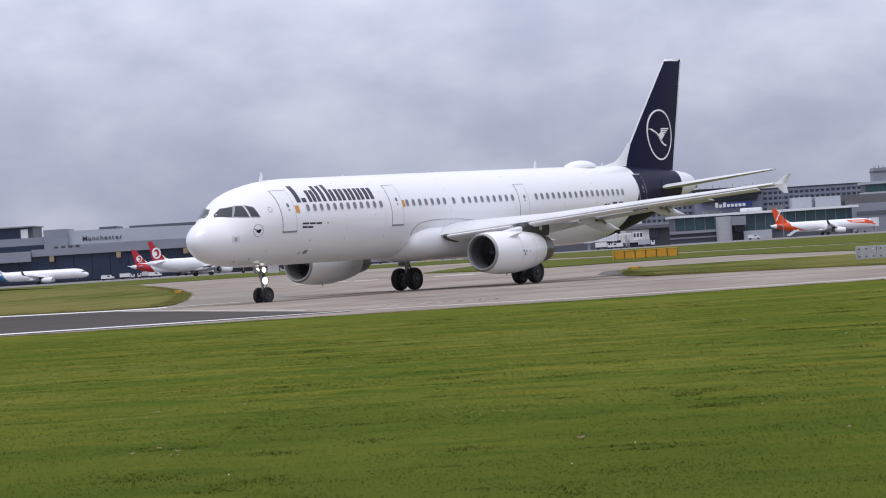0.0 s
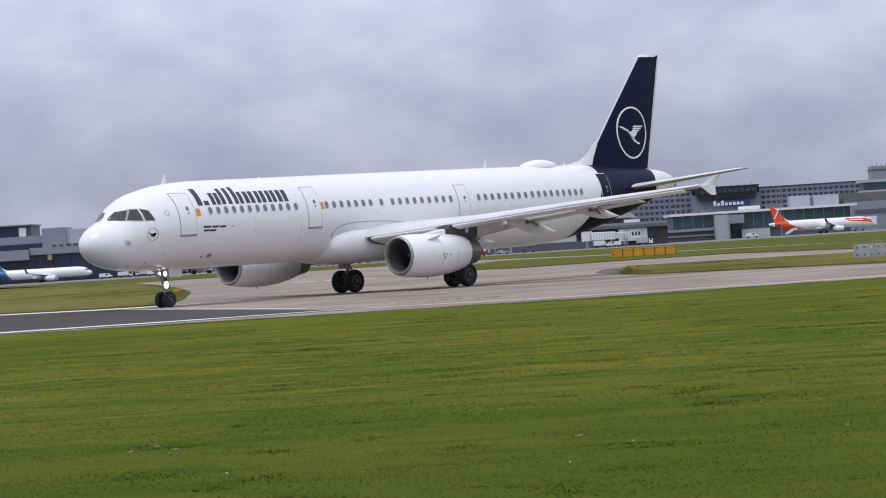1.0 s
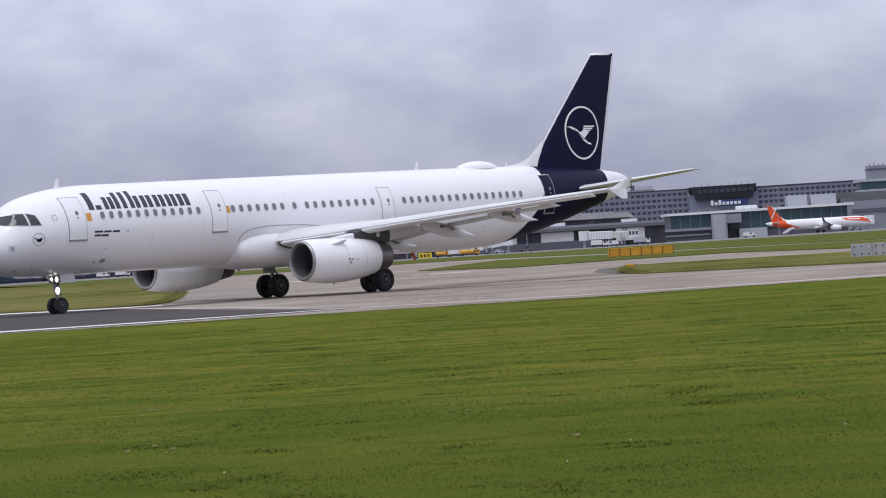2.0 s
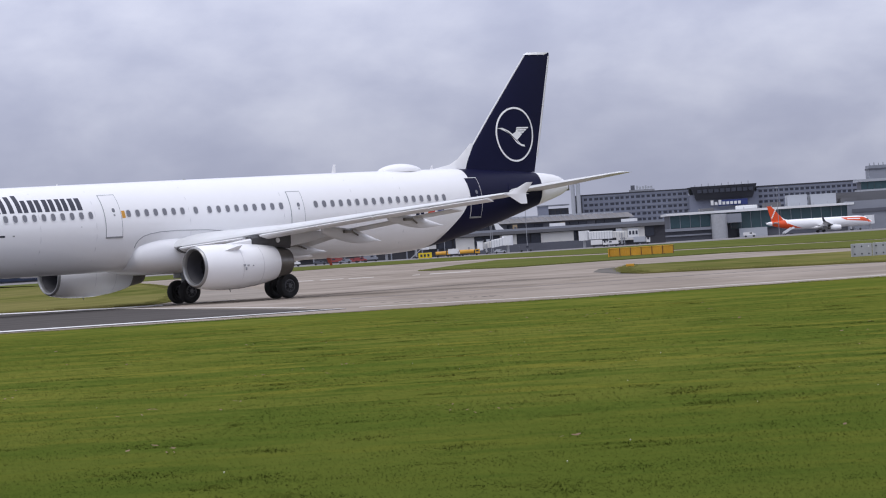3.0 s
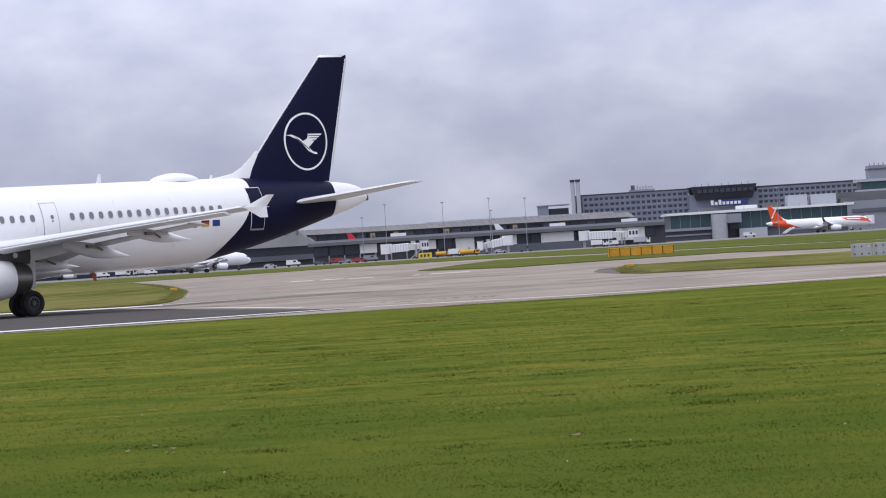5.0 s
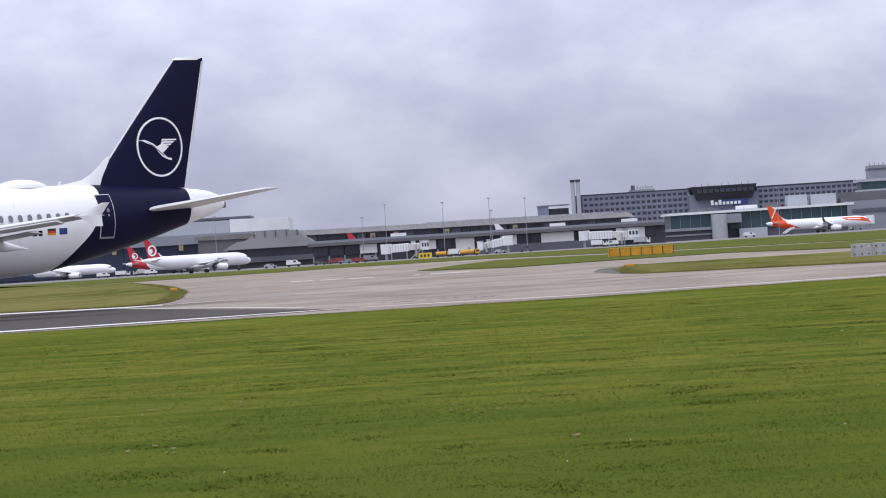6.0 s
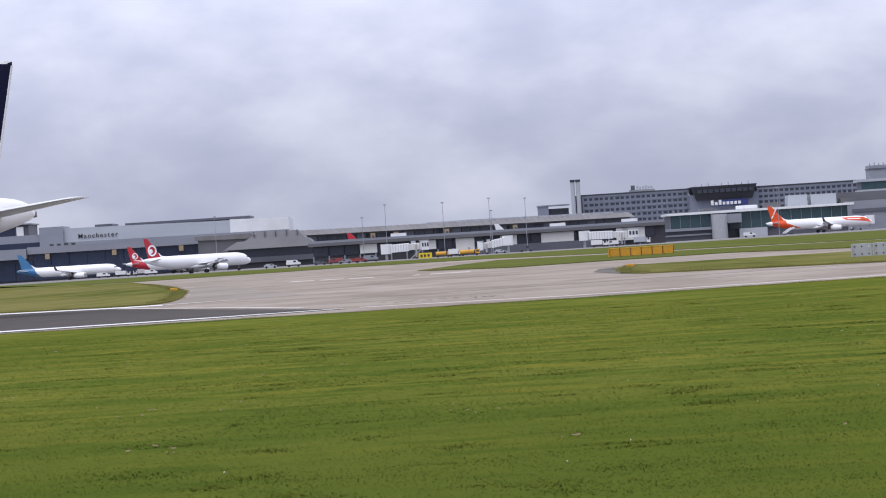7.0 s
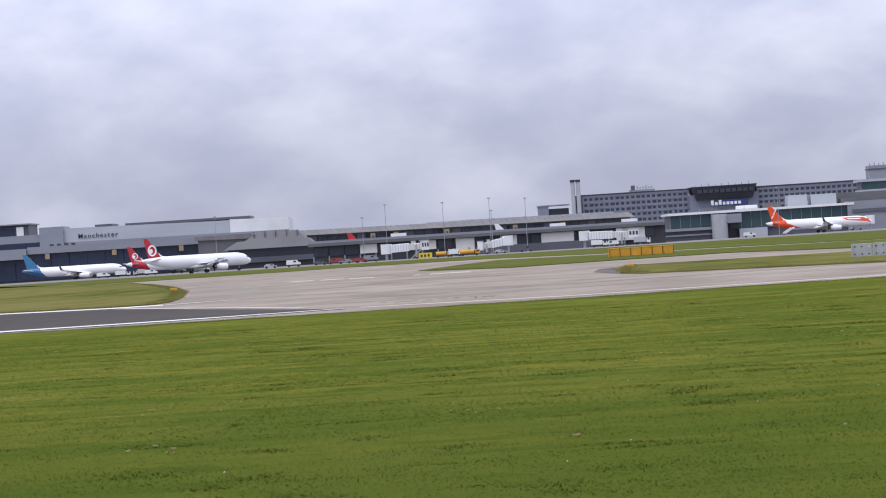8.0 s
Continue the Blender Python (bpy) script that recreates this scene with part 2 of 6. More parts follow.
def loft(bm, rings, caps=True, closed=True):
    """Skin over rings of equally many points."""
    vs = [[bm.verts.new(p) for p in ring] for ring in rings]
    n = len(rings[0])
    for a, b in zip(vs, vs[1:]):
        for i in range(n if closed else n - 1):
            j = (i + 1) % n
            bm.faces.new((a[i], a[j], b[j], b[i]))
    if caps:
        bm.faces.new(vs[0])
        bm.faces.new(list(reversed(vs[-1])))
    return bm


def spin(bm, profile, centre=(0, 0, 0), seg=40, caps=False):
    """A body of revolution about the x axis: profile rows are (x, radius)."""
    cx, cy, cz = centre
    rings = [[(cx + x, cy + r * math.cos(2 * math.pi * i / seg), cz + r * math.sin(2 * math.pi * i / seg)) for i in range(seg)] for x, r in profile]
    return loft(bm, rings, caps=caps)


def curve_through(xs, ys):
    """A smooth curve through a few given heights, with no overshoot."""
    xs, ys = np.array(xs, float), np.array(ys, float)
    d = np.diff(ys) / np.diff(xs)
    m = np.zeros(len(xs))
    for i in range(1, len(xs) - 1):
        m[i] = 0 if d[i - 1] * d[i] <= 0 else 2 * d[i - 1] * d[i] / (d[i - 1] + d[i])
    m[0], m[-1] = d[0] * 1.2, d[-1]

    def f(x):
        i = int(np.clip(np.searchsorted(xs, x) - 1, 0, len(xs) - 2))
        hh = xs[i + 1] - xs[i]
        t = min(max((x - xs[i]) / hh, 0), 1)
        return float((2 * t**3 - 3 * t**2 + 1) * ys[i] + (t**3 - 2 * t**2 + t) * hh * m[i] + (-2 * t**3 + 3 * t**2) * ys[i + 1] + (t**3 - t**2) * hh * m[i + 1])

    return f


def slab(name, pts, z0, z1, mat, label="", category="", parent=None):
    """A flat area of ground, as a thin slab."""
    bm = bmesh.new()
    loft(bm, [[(x, y, z0) for x, y in pts], [(x, y, z1) for x, y in pts]])
    ob = part(name, bm, mat, parent, smooth=False)
    return tagged(ob, label, category, kind="structure")


# ---- ground ----
def build_ground():
    bm = bmesh.new()
    loft(bm, [[(-4000, -1500, -0.5), (4000, -1500, -0.5), (4000, 4900, -0.5), (-4000, 4900, -0.5)], [(-4000, -1500, 0), (4000, -1500, 0), (4000, 4900, 0), (-4000, 4900, 0)]])
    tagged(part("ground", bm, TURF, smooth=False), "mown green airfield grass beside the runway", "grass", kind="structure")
    slab("taxiway", [(-320, 118.5), (-14, 118.5), (-5, 118.2), (4, 117.6), (9, 120.2), (15, 121.7), (60, 126), (320, 150), (320, 640), (60, 600), (-60, 720), (-130, 960), (-320, 960)], -0.1, 0.02, CONCRETE, "pale worn concrete taxiway with stains and joints", "taxiway")
    slab("runway", [(-320, 119.6), (-14.6, 119.6), (-9.3, 121.2), (-3.4, 124.6), (-5.5, 132.2), (-15.9, 175.0), (-22.2, 182.0), (-60, 196), (-320, 260)], 0.0, 0.03, ASPHALT, "dark grey asphalt runway surface", "runway")
    slab("apron", [(-900, 1130), (900, 1000), (900, 2300), (-900, 2300)], -0.1, 0.02, APRON, "grey concrete apron before the terminals", "apron")
    slab("grass_island_west", [(-320, 280), (-60, 205), (-23, 189), (-16.4, 181.8), (-14.6, 184.0), (-14.4, 193), (-15.4, 215), (-18.6, 265), (-24.8, 338), (-37, 460), (-48.6, 574), (-58, 610), (-106, 880), (-320, 900)], 0.0, 0.09, FAR_TURF, "dry mown grass between the runway and the taxiway", "grass")
    slab("grass_island_middle", [(-2.6, 365), (-1.2, 352), (5.5, 318), (14.9, 330), (26, 335), (33, 283), (80, 240), (320, 230), (320, 300), (100, 345), (50, 400), (22, 480), (8, 540), (1.5, 440)], 0.0, 0.09, STRIP_TURF, "narrow grass strip between two taxiways", "grass")
    slab("grass_island_east", [(9.3, 195), (9.9, 184.5), (20, 166.5), (60, 150), (320, 160), (320, 200), (60, 232), (29.5, 245), (12.4, 247), (10.6, 222)], 0.0, 0.09, FAR_TURF, "grass island beside the taxiway with a worn tip", "grass")
    slab("grass_strip_far", [(-900, 1100), (-130, 900), (-51, 605), (-28, 640), (-15, 690), (7.5, 655), (22.7, 550), (50, 430), (120, 380), (900, 500), (900, 990), (-900, 1125)], 0.0, 0.09, STRIP_TURF, "far grass strip before the apron", "grass")


build_ground()


def build_markings():
    bm = bmesh.new()
    loft(bm, [[(-120, 119.9, 0.034), (-14.8, 120.4, 0.034), (-9.3, 121.7, 0.034), (-3.9, 125.0, 0.034), (-3.4, 125.9, 0.034), (-9.3, 123.7, 0.034), (-14.8, 122.8, 0.034), (-120, 122.3, 0.034)],
              [(-120, 119.9, 0.038), (-14.8, 120.4, 0.038), (-9.3, 121.7, 0.038), (-3.9, 125.0, 0.038), (-3.4, 125.9, 0.038), (-9.3, 123.7, 0.038), (-14.8, 122.8, 0.038), (-120, 122.3, 0.038)]])
    tagged(part("runway_edge_line", bm, LINE_PAINT, smooth=False), "white painted runway edge line", "marking", kind="structure")
    slab("runway_far_line", [(-60, 195), (-22.5, 183.5), (-16.2, 176.5), (-13.6, 176.8), (-13.9, 180.6), (-16.6, 180.8), (-23, 187.6), (-60, 203)], 0.03, 0.036, LINE_PAINT, "white painted line along the runway's far edge", "marking")
    # faded dashes, worn edge line, rubber streaks and a damp stain on the taxiway
    for x0, x1, y, d, m in ((-13.2, -11.2, 312, 7, LINE_PAINT), (-10.5, -8.6, 309, 7, LINE_PAINT), (-8.0, -5.9, 304, 7, LINE_PAINT), (-2.6, -2.0, 296, 7, LINE_PAINT), (-1.2, 2.1, 296, 9, LINE_PAINT)):
        slab("taxiway_dash", [(x0, y), (x1, y - 1), (x1, y + d - 1), (x0, y + d)], 0.015, 0.025, FADED_PAINT, "faded white painted dash", "marking")
    slab("taxiway_edge_line", [(-3.0, 126.5), (4, 122.2), (9, 123.4), (60, 131), (60, 132), (9, 124.8), (4, 123.8), (-3.0, 127.6)], 0.015, 0.024, FADED_PAINT, "faded pale line along the taxiway edge", "marking")
    for i, (y0, slope, w) in enumerate(((143, .42, .8), (156, .5, 2.2))):
        x0, x1 = -9 + 5 * i, 60
        slab("rubber_streak", [(x0, y0 + slope * x0), (x1, y0 + slope * x1), (x1, y0 + w + slope * x1), (x0, y0 + w + slope * x0)], 0.015, 0.023, STREAK, "darker worn rubber streak on the taxiway", "marking")
    slab("worn_line_end", [(-13.5, 177.2), (-10.3, 181.8), (-10.5, 183.6), (-13.8, 180.2)], 0.03, 0.036, FADED_PAINT, "worn pale end of the runway's painted line", "marking")
    slab("pale_joint_line", [(-15.6, 173.6), (-12.1, 160.4), (-8.4, 146.8), (-5.4, 133.4), (-5.1, 134.6), (-8.2, 148.2), (-11.9, 162.0), (-15.4, 175.2)], 0.03, 0.036, FADED_PAINT, "thin pale line where asphalt meets concrete", "marking")
    slab("paved_shoulder", [(-14.3, 184.6), (-12.6, 181), (-9.8, 180.6), (-7.2, 187), (-10.6, 224), (-16.6, 294), (-23.0, 340), (-18.4, 268), (-15.2, 216), (-14.2, 194)], 0.0, 0.026, SHOULDER, "darker paved shoulder beside the grass tip", "pavement")
    rng = random.Random(17)
    bm = bmesh.new()
    for _ in range(46):
        x, y, r = rng.uniform(-2.6, 2.2), rng.uniform(131.5, 137), rng.uniform(.03, .13)
        bm.faces.new([bm.verts.new((x + r * rng.uniform(.7, 1.5) * math.cos(a), y + 2.5 * r * math.sin(a), .027)) for a in (0, 1, 2, 3.1, 4.2, 5.3)])
    tagged(part("tar_spots", bm, STAIN, smooth=False), "dark tar spots on the worn taxiway edge", "stain", kind="stuff")
    slab("damp_stain", [(8.9, 200), (9.2, 190), (9.9, 186), (10.4, 222), (11.2, 242), (9.9, 236), (8.6, 214)], 0.015, 0.024, STAIN, "dark damp stain at the grass tip", "stain")


build_markings()
# ---- airliners ----
# A twin-jet of 44.5 m. x forward, y to port; the origin lies on the ground between the main wheels, 21.97 m behind the nose.
MG = 21.97
F_TOP = curve_through([.2, .23, .32, .58, 1.05, 1.6, 2.02, 2.4, 3.2, 4.2, 5.5, 7, 30, 36, 40, 42.3, 43.5, 44.2, 44.5], [3.12, 3.28, 3.45, 3.74, 4.02, 4.23, 4.59, 4.93, 5.35, 5.6, 5.8, 5.89, 5.94, 5.9, 5.72, 5.52, 5.38, 5.15, 4.85])
F_BOT = curve_through([.2, .23, .32, .58, 1.05, 1.6, 2.5, 3.5, 5, 7, 29, 31.5, 33.3, 36, 38.9, 42.15, 44, 44.5], [3.09, 2.92, 2.75, 2.48, 2.21, 2.02, 1.87, 1.80, 1.77, 1.76, 1.76, 1.78, 1.86, 2.27, 2.9, 3.77, 4.28, 4.5])
F_WID = curve_through([.2, .23, .32, .58, 1.05, 1.6, 2.5, 3.5, 5, 6.5, 30, 33, 36, 39, 42, 44, 44.5], [.02, .19, .36, .66, .99, 1.27, 1.58, 1.79, 1.93, 1.975, 1.975, 1.88, 1.62, 1.18, .68, .34, .16])
B_EDGE = curve_through([1.8, 2.11, 2.91, 3.69, 4.35, 5.03, 5.74, 6.2], [33.8, 34.25, 35.05, 35.85, 36.28, 36.57, 36.77, 36.85])


def hull(u, th, sheared=True):
    """A point of the fuselage's skin at station u and angle th; near the tail the rings lean with the paint's edge."""
    w = 0.0 if not sheared else (max(0, (u - 30) / 6.5) if u < 36.5 else max(0, 1 - (u - 36.5) / 4.7))
    s = u
    for _ in range(4):
        t, b = F_TOP(s), F_BOT(s)
        z = (t + b) / 2 + (t - b) / 2 * math.sin(th)
        s = u + w * (B_EDGE(z) - 36.5)
    return (MG - s, F_WID(s) * math.cos(th), z)


def skin_y(s, z):
    t, b = F_TOP(s), F_BOT(s)
    k = (z - (t + b) / 2) / ((t - b) / 2)
    return F_WID(s) * math.sqrt(max(0.0, 1 - k * k))


def skin_normal(s, z):
    """The skin's outward normal on the port side, as x, y, z."""
    def f(ss, yy, zz):
        t, b = F_TOP(ss), F_BOT(ss)
        return (yy / max(F_WID(ss), .01)) ** 2 + ((zz - (t + b) / 2) / max((t - b) / 2, .01)) ** 2
    y, e = skin_y(s, z), 1e-3
    n = Vector((-(f(s + e, y, z) - f(s - e, y, z)), f(s, y + e, z) - f(s, y - e, z), f(s, y, z + e) - f(s, y, z - e)))
    return n.normalized()


def hull_part(name, us, mat, parent, seg=48, label="", caps=True):
    bm = bmesh.new()
    loft(bm, [[hull(u, 2 * math.pi * i / seg) for i in range(seg)] for u in us], caps=caps)
    return part(name, bm, mat, parent, label, angle=60)


def patch(bm, corners, n=(4, 6), off=0.01, deep=0.02, side=1):
    """A thin plate on the skin between four corners (station, height): front low, rear low, rear high, front high."""
    (a, b, c, d) = corners
    nu, nv = n
    top, low = [], []
    for j in range(nv + 1):
        v = j / nv
        row, row2 = [], []
        for i in range(nu + 1):
            u = i / nu
            s = (1 - v) * ((1 - u) * a[0] + u * b[0]) + v * ((1 - u) * d[0] + u * c[0])
            z = (1 - v) * ((1 - u) * a[1] + u * b[1]) + v * ((1 - u) * d[1] + u * c[1])
            y = skin_y(s, z)
            nx, ny, nz = skin_normal(s, z)
            row.append(bm.verts.new((MG - s + off * nx, side * (y + off * ny), z + off * nz)))
            row2.append(bm.verts.new((MG - s - deep * nx, side * (y - deep * ny), z - deep * nz)))
        top.append(row)
        low.append(row2)
    for j in range(nv):
        for i in range(nu):
            bm.faces.new((top[j][i], top[j][i + 1], top[j + 1][i + 1], top[j + 1][i]))
    rim = [(0, i) for i in range(nu)] + [(j, nu) for j in range(nv)] + [(nv, i) for i in range(nu, 0, -1)] + [(j, 0) for j in range(nv, 0, -1)]
    for k in range(len(rim)):
        (j0, i0), (j1, i1) = rim[k], rim[(k + 1) % len(rim)]
        bm.faces.new((top[j0][i0], low[j0][i0], low[j1][i1], top[j1][i1]))
    return bm


def bar(bm, s0, s1, z0, z1, off=0.01, lean=0.0):
    return patch(bm, [(s0, z0), (s1, z0), (s1 + lean, z1), (s0 + lean, z1)], off=off)


def oval(bm, s, z, rs, rz, off, deep=0.03, seg=14, power=2.6, hole=0.0):
    """A rounded plate, or a rounded ring, on the skin."""
    def ring(k, o):
        pts = []
        for i in range(seg):
            t = 2 * math.pi * i / seg
            cs, sn = math.cos(t), math.sin(t)
            ds = rs * k * math.copysign(abs(cs) ** (2 / power), cs)
            dz = rz * k * math.copysign(abs(sn) ** (2 / power), sn)
            pts.append((MG - s - ds, skin_y(s + ds, z + dz) + o, z + dz))
        return pts
    if hole:
        loft(bm, [ring(1, -deep), ring(1, off), ring(hole, off), ring(hole, -deep)], caps=False)
    else:
        loft(bm, [ring(1, -deep), ring(1, off)])
    return bm


def foil(chord, thick, n=10):
    """Points of an aerofoil, chord along -x from the nose."""
    xs = [(1 - math.cos(math.pi * i / n)) / 2 for i in range(n + 1)]
    th = [5 * thick * (0.2969 * math.sqrt(x) - 0.126 * x - 0.3516 * x * x + 0.2843 * x**3 - 0.1036 * x**4) for x in xs]
    up = [(-x * chord, (t + 0.02 * math.sin(math.pi * x)) * chord) for x, t in zip(xs, th)]
    lo = [(-x * chord, (-t * 0.8 + 0.02 * math.sin(math.pi * x)) * chord) for x, t in zip(xs, th)]
    return up + lo[-2:0:-1]


def panel(name, rows, mat, parent, label="", vertical=False, n=10):
    """A wing-like body. rows: spanwise place, station of its leading edge, chord, height, thickness ratio, nose-down twist."""
    bm = bmesh.new()
    rings = []
    for y, s, c, z, th, tw in rows:
        ring = []
        for dx, dz in foil(c, th, n):
            ca, sa = math.cos(radians(tw)), math.sin(radians(tw))
            px, pz = dx * ca - dz * sa, dx * sa + dz * ca
            ring.append((MG - s + px, y + pz, z) if vertical else (MG - s + px, y, z + pz))
        rings.append(ring)
    loft(bm, rings)
    return part(name, bm, mat, parent, label, angle=40)


def lerp_rows(rows, y):
    for a, b in zip(rows, rows[1:]):
        if min(a[0], b[0]) - 1e-6 <= y <= max(a[0], b[0]) + 1e-6:
            t = (y - a[0]) / (b[0] - a[0])
            return [a[i] + t * (b[i] - a[i]) for i in range(6)]
    return list(rows[-1])


WING = [(1.2, 16.6, 7.4, 2.62, .13, -2), (2.2, 17.1, 6.6, 2.74, .13, -2), (6.4, 19.2, 4.15, 3.14, .115, -1), (11.5, 21.8, 2.85, 3.66, .105, 0), (16.9, 24.55, 1.55, 4.14, .10, 1)]


def wheel(name, at, r, width, parent, side):
    bm = bmesh.new()
    h = width / 2
    prof = [(-h * .62, r * .52), (-h * .9, r * .62), (-h, r * .78), (-h * .86, r * .93), (-h * .45, r * .995), (0, r), (h * .45, r * .995), (h * .86, r * .93), (h, r * .78), (h * .9, r * .62), (h * .62, r * .52)]
    rings = [[(rr * math.cos(2 * math.pi * i / 32), x, rr * math.sin(2 * math.pi * i / 32)) for i in range(32)] for x, rr in prof]
    loft(bm, rings)
    tyre = part(name, bm, RUBBER, parent)
    tyre.matrix_basis = pose(*at)
    bm = bmesh.new()
    y = side * h * .66
    rings = [[(rr * math.cos(2 * math.pi * i / 24), y + side * dy, rr * math.sin(2 * math.pi * i / 24)) for i in range(24)] for dy, rr in ((-.02, r * .54), (.03, r * .53), (.035, r * .46), (-.015, r * .4), (-.02, r * .22), (.05, r * .18), (.055, r * .05))]
    loft(bm, rings)
    for i in range(8):
        t = 2 * math.pi * i / 8
        rod(bm, (r * .32 * math.cos(t), y - side * .03, r * .32 * math.sin(t)), (r * .32 * math.cos(t), y + side * .012, r * .32 * math.sin(t)), r * .05, seg=6)
    part("rim", bm, RIM, tyre, "grey bolted wheel rim")
    return tyre


def engine(parent, side, cowl, detail=True):
    y0, z0, s0 = side * 5.75, 1.73, 15.4
    c = (MG - s0, y0, z0)
    seg = 48 if detail else 20
    bm = bmesh.new()
    prof = [(-0.02, .95), (-.25, 1.0), (-.8, 1.045), (-1.7, 1.075), (-2.8, 1.06), (-3.9, .985), (-4.6, .9), (-5.1, .815), (-5.1, .79), (-4.6, .86)]
    rings = []
    for x, r in [(a * .87, b * .97) for a, b in prof]:
        droop = -0.06 * math.sin(min(1, -x / 4.44) * math.pi)
        rings.append([(c[0] + x, y0 + r * math.cos(2 * math.pi * i / seg), z0 + droop + r * math.sin(2 * math.pi * i / seg) * (1.0 if math.sin(2 * math.pi * i / seg) > 0 else 1.03)) for i in range(seg)])
    loft(bm, rings, caps=False)
    nac = part("engine_nacelle", bm, cowl, parent, "white long-duct engine cowl" if detail else "")
    bm = bmesh.new()
    spin(bm, [(-.02, .925), (.06, .897), (.095, .858), (.085, .815), (.02, .78), (-.1, .766)], c, seg)
    part("inlet_lip", bm, BARE_METAL, nac, "polished metal inlet lip")
    bm = bmesh.new()
    spin(bm, [(-.1, .766), (-.5, .757), (-1.05, .776), (-1.25, .776), (-1.26, .3)], c, seg)
    part("inlet_duct", bm, INLET_DARK, nac)
    bm = bmesh.new()
    spin(bm, [(-4.26, .776), (-4.61, .73), (-5.0, .67), (-5.35, .61), (-5.35, .57), (-4.5, .6)], c, seg)
    part("exhaust_nozzle", bm, DARK_METAL, nac, "heat-stained metal exhaust nozzle")
    fan = None
    if detail:
        bm = bmesh.new()
        spin(bm, [(.34, .01), (.28, .1), (.1, .2), (-.05, .245), (-.1, .25)], (0, 0, 0), 24)
        fan = part("fan", bm, FAN_METAL, parent, "dark titanium fan with a pointed spinner")
        fan.matrix_basis = pose(c[0] - .95, y0, z0)
        bm = bmesh.new()
        for t in (0.0,):
            e = Vector((0, math.cos(t), math.sin(t)))
            w = Vector((0, -math.sin(t), math.cos(t)))
            pts = []
            for r, tw, ww in ((.22, 30, .10), (.5, 50, .13), (.76, 62, .15)):
                d = w * math.sin(radians(tw)) * ww + Vector((math.cos(radians(tw)) * ww, 0, 0))
                pts.append((e * r + d, e * r - d))
            vs = [(bm.verts.new(p), bm.verts.new(q)) for p, q in pts]
            for a, b in zip(vs, vs[1:]):
                bm.faces.new((a[0], a[1], b[1], b[0]))
        first = part("fan_blade", bm, FAN_METAL, fan)
        for i in range(1, 22):
            ob = new("fan_blade", first.data)
            ob.parent = fan
            ob.matrix_basis = pose(0, 0, 0, 360 * i / 22, 0, 0)
        # strake on the cowl and small service plates
        bm = bmesh.new()
        vs = [bm.verts.new((c[0] - a, y0 + side * b, z0 + d)) for a, b, d in ((1.15, .73, .68), (2.0, .71, .7), (2.05, .94, .9), (1.8, .92, .87))]
        vs2 = [bm.verts.new(v.co + Vector((0, 0.02, -0.025))) for v in vs]
        bm.faces.new(vs)
        bm.faces.new(vs2[::-1])
        for i in range(4):
            bm.faces.new((vs[i], vs2[i], vs2[(i + 1) % 4], vs[(i + 1) % 4]))
        part("strake", bm, cowl, nac)
        for a, zz, w, hh in ((2.0, -.02, .12, .1), (2.22, -.02, .1, .07), (2.12, -.2, .06, .14), (2.55, -.03, .05, .05)):
            bm = bmesh.new()
            r = 1.046
            box(bm, c[0] - a - w, c[0] - a, y0 + side * r - .03, y0 + side * r + .012, z0 + zz - .08, z0 + zz - .08 + hh)
            part("placard", bm, SEAM, nac)
        bm = bmesh.new()
        for xx, rr in ((-2.02, 1.041), (-3.26, .974)):
            spin(bm, [(xx, rr), (xx, rr + .004), (xx - .025, rr + .004), (xx - .025, rr)], (c[0], y0, z0 - .055), seg)
        part("cowl_seam", bm, SEAM_WHITE, nac)
        rod(bm := bmesh.new(), (c[0] - 1.9, y0, z0 - 1.1), (c[0] - 1.95, y0, z0 - 1.22), .035, .02, 8)
        part("drain_mast", bm, STEEL, nac)
    # pylon
    bm = bmesh.new()
    rings = []
    for s, zl, zh, w in ((18.6, z0 + .82, z0 + 1.24, .26), (19.4, z0 + .8, z0 + 1.34, .27), (20.9, z0 + .62, z0 + 1.42, .27)):
        rings.append([(MG - s, y0 + w * a, zl + (zh - zl) * b) for a, b in ((-.7, 0), (.7, 0), (1, .3), (1, .8), (.7, 1), (-.7, 1), (-1, .8), (-1, .3))])
    loft(bm, rings)
    part("engine_pylon", bm, PYLON_DARK, parent, "dark grey engine pylon")
    bm = bmesh.new()
    rings = []
    for s, zl, zh, w in ((20.92, z0 + .7, z0 + 1.48, .25), (22.0, z0 + .85, z0 + 1.45, .2), (23.2, z0 + 1.05, z0 + 1.3, .05)):
        rings.append([(MG - s, y0 + w * a, zl + (zh - zl) * b) for a, b in ((-.7, 0), (.7, 0), (1, .3), (1, .8), (.7, 1), (-.7, 1), (-1, .8), (-1, .3))])
    loft(bm, rings)
    part("pylon_fairing", bm, BELLY_GREY, parent)
    bm = bmesh.new()
    rings = []
    for s, zl, zh, w in ((16.9, z0 + .9, z0 + .95, .05), (17.7, z0 + .85, z0 + 1.04, .16), (18.58, z0 + .8, z0 + 1.16, .23)):
        rings.append([(MG - s, y0 + w * a, zl + (zh - zl) * b) for a, b in ((-.7, 0), (.7, 0), (1, .3), (1, .8), (.7, 1), (-.7, 1), (-1, .8), (-1, .3))])
    loft(bm, rings)
    part("pylon_nose", bm, cowl, parent)
    if detail:
        bm = bmesh.new()
        rod(bm, (MG - 20.1, y0 + side * .26, z0 + 1.02), (MG - 20.1, y0 + side * .3, z0 + 1.02), .12, seg=16)
        part("pylon_cap", bm, BELLY_GREY, parent, "round pale access cap on the pylon")
    return fan


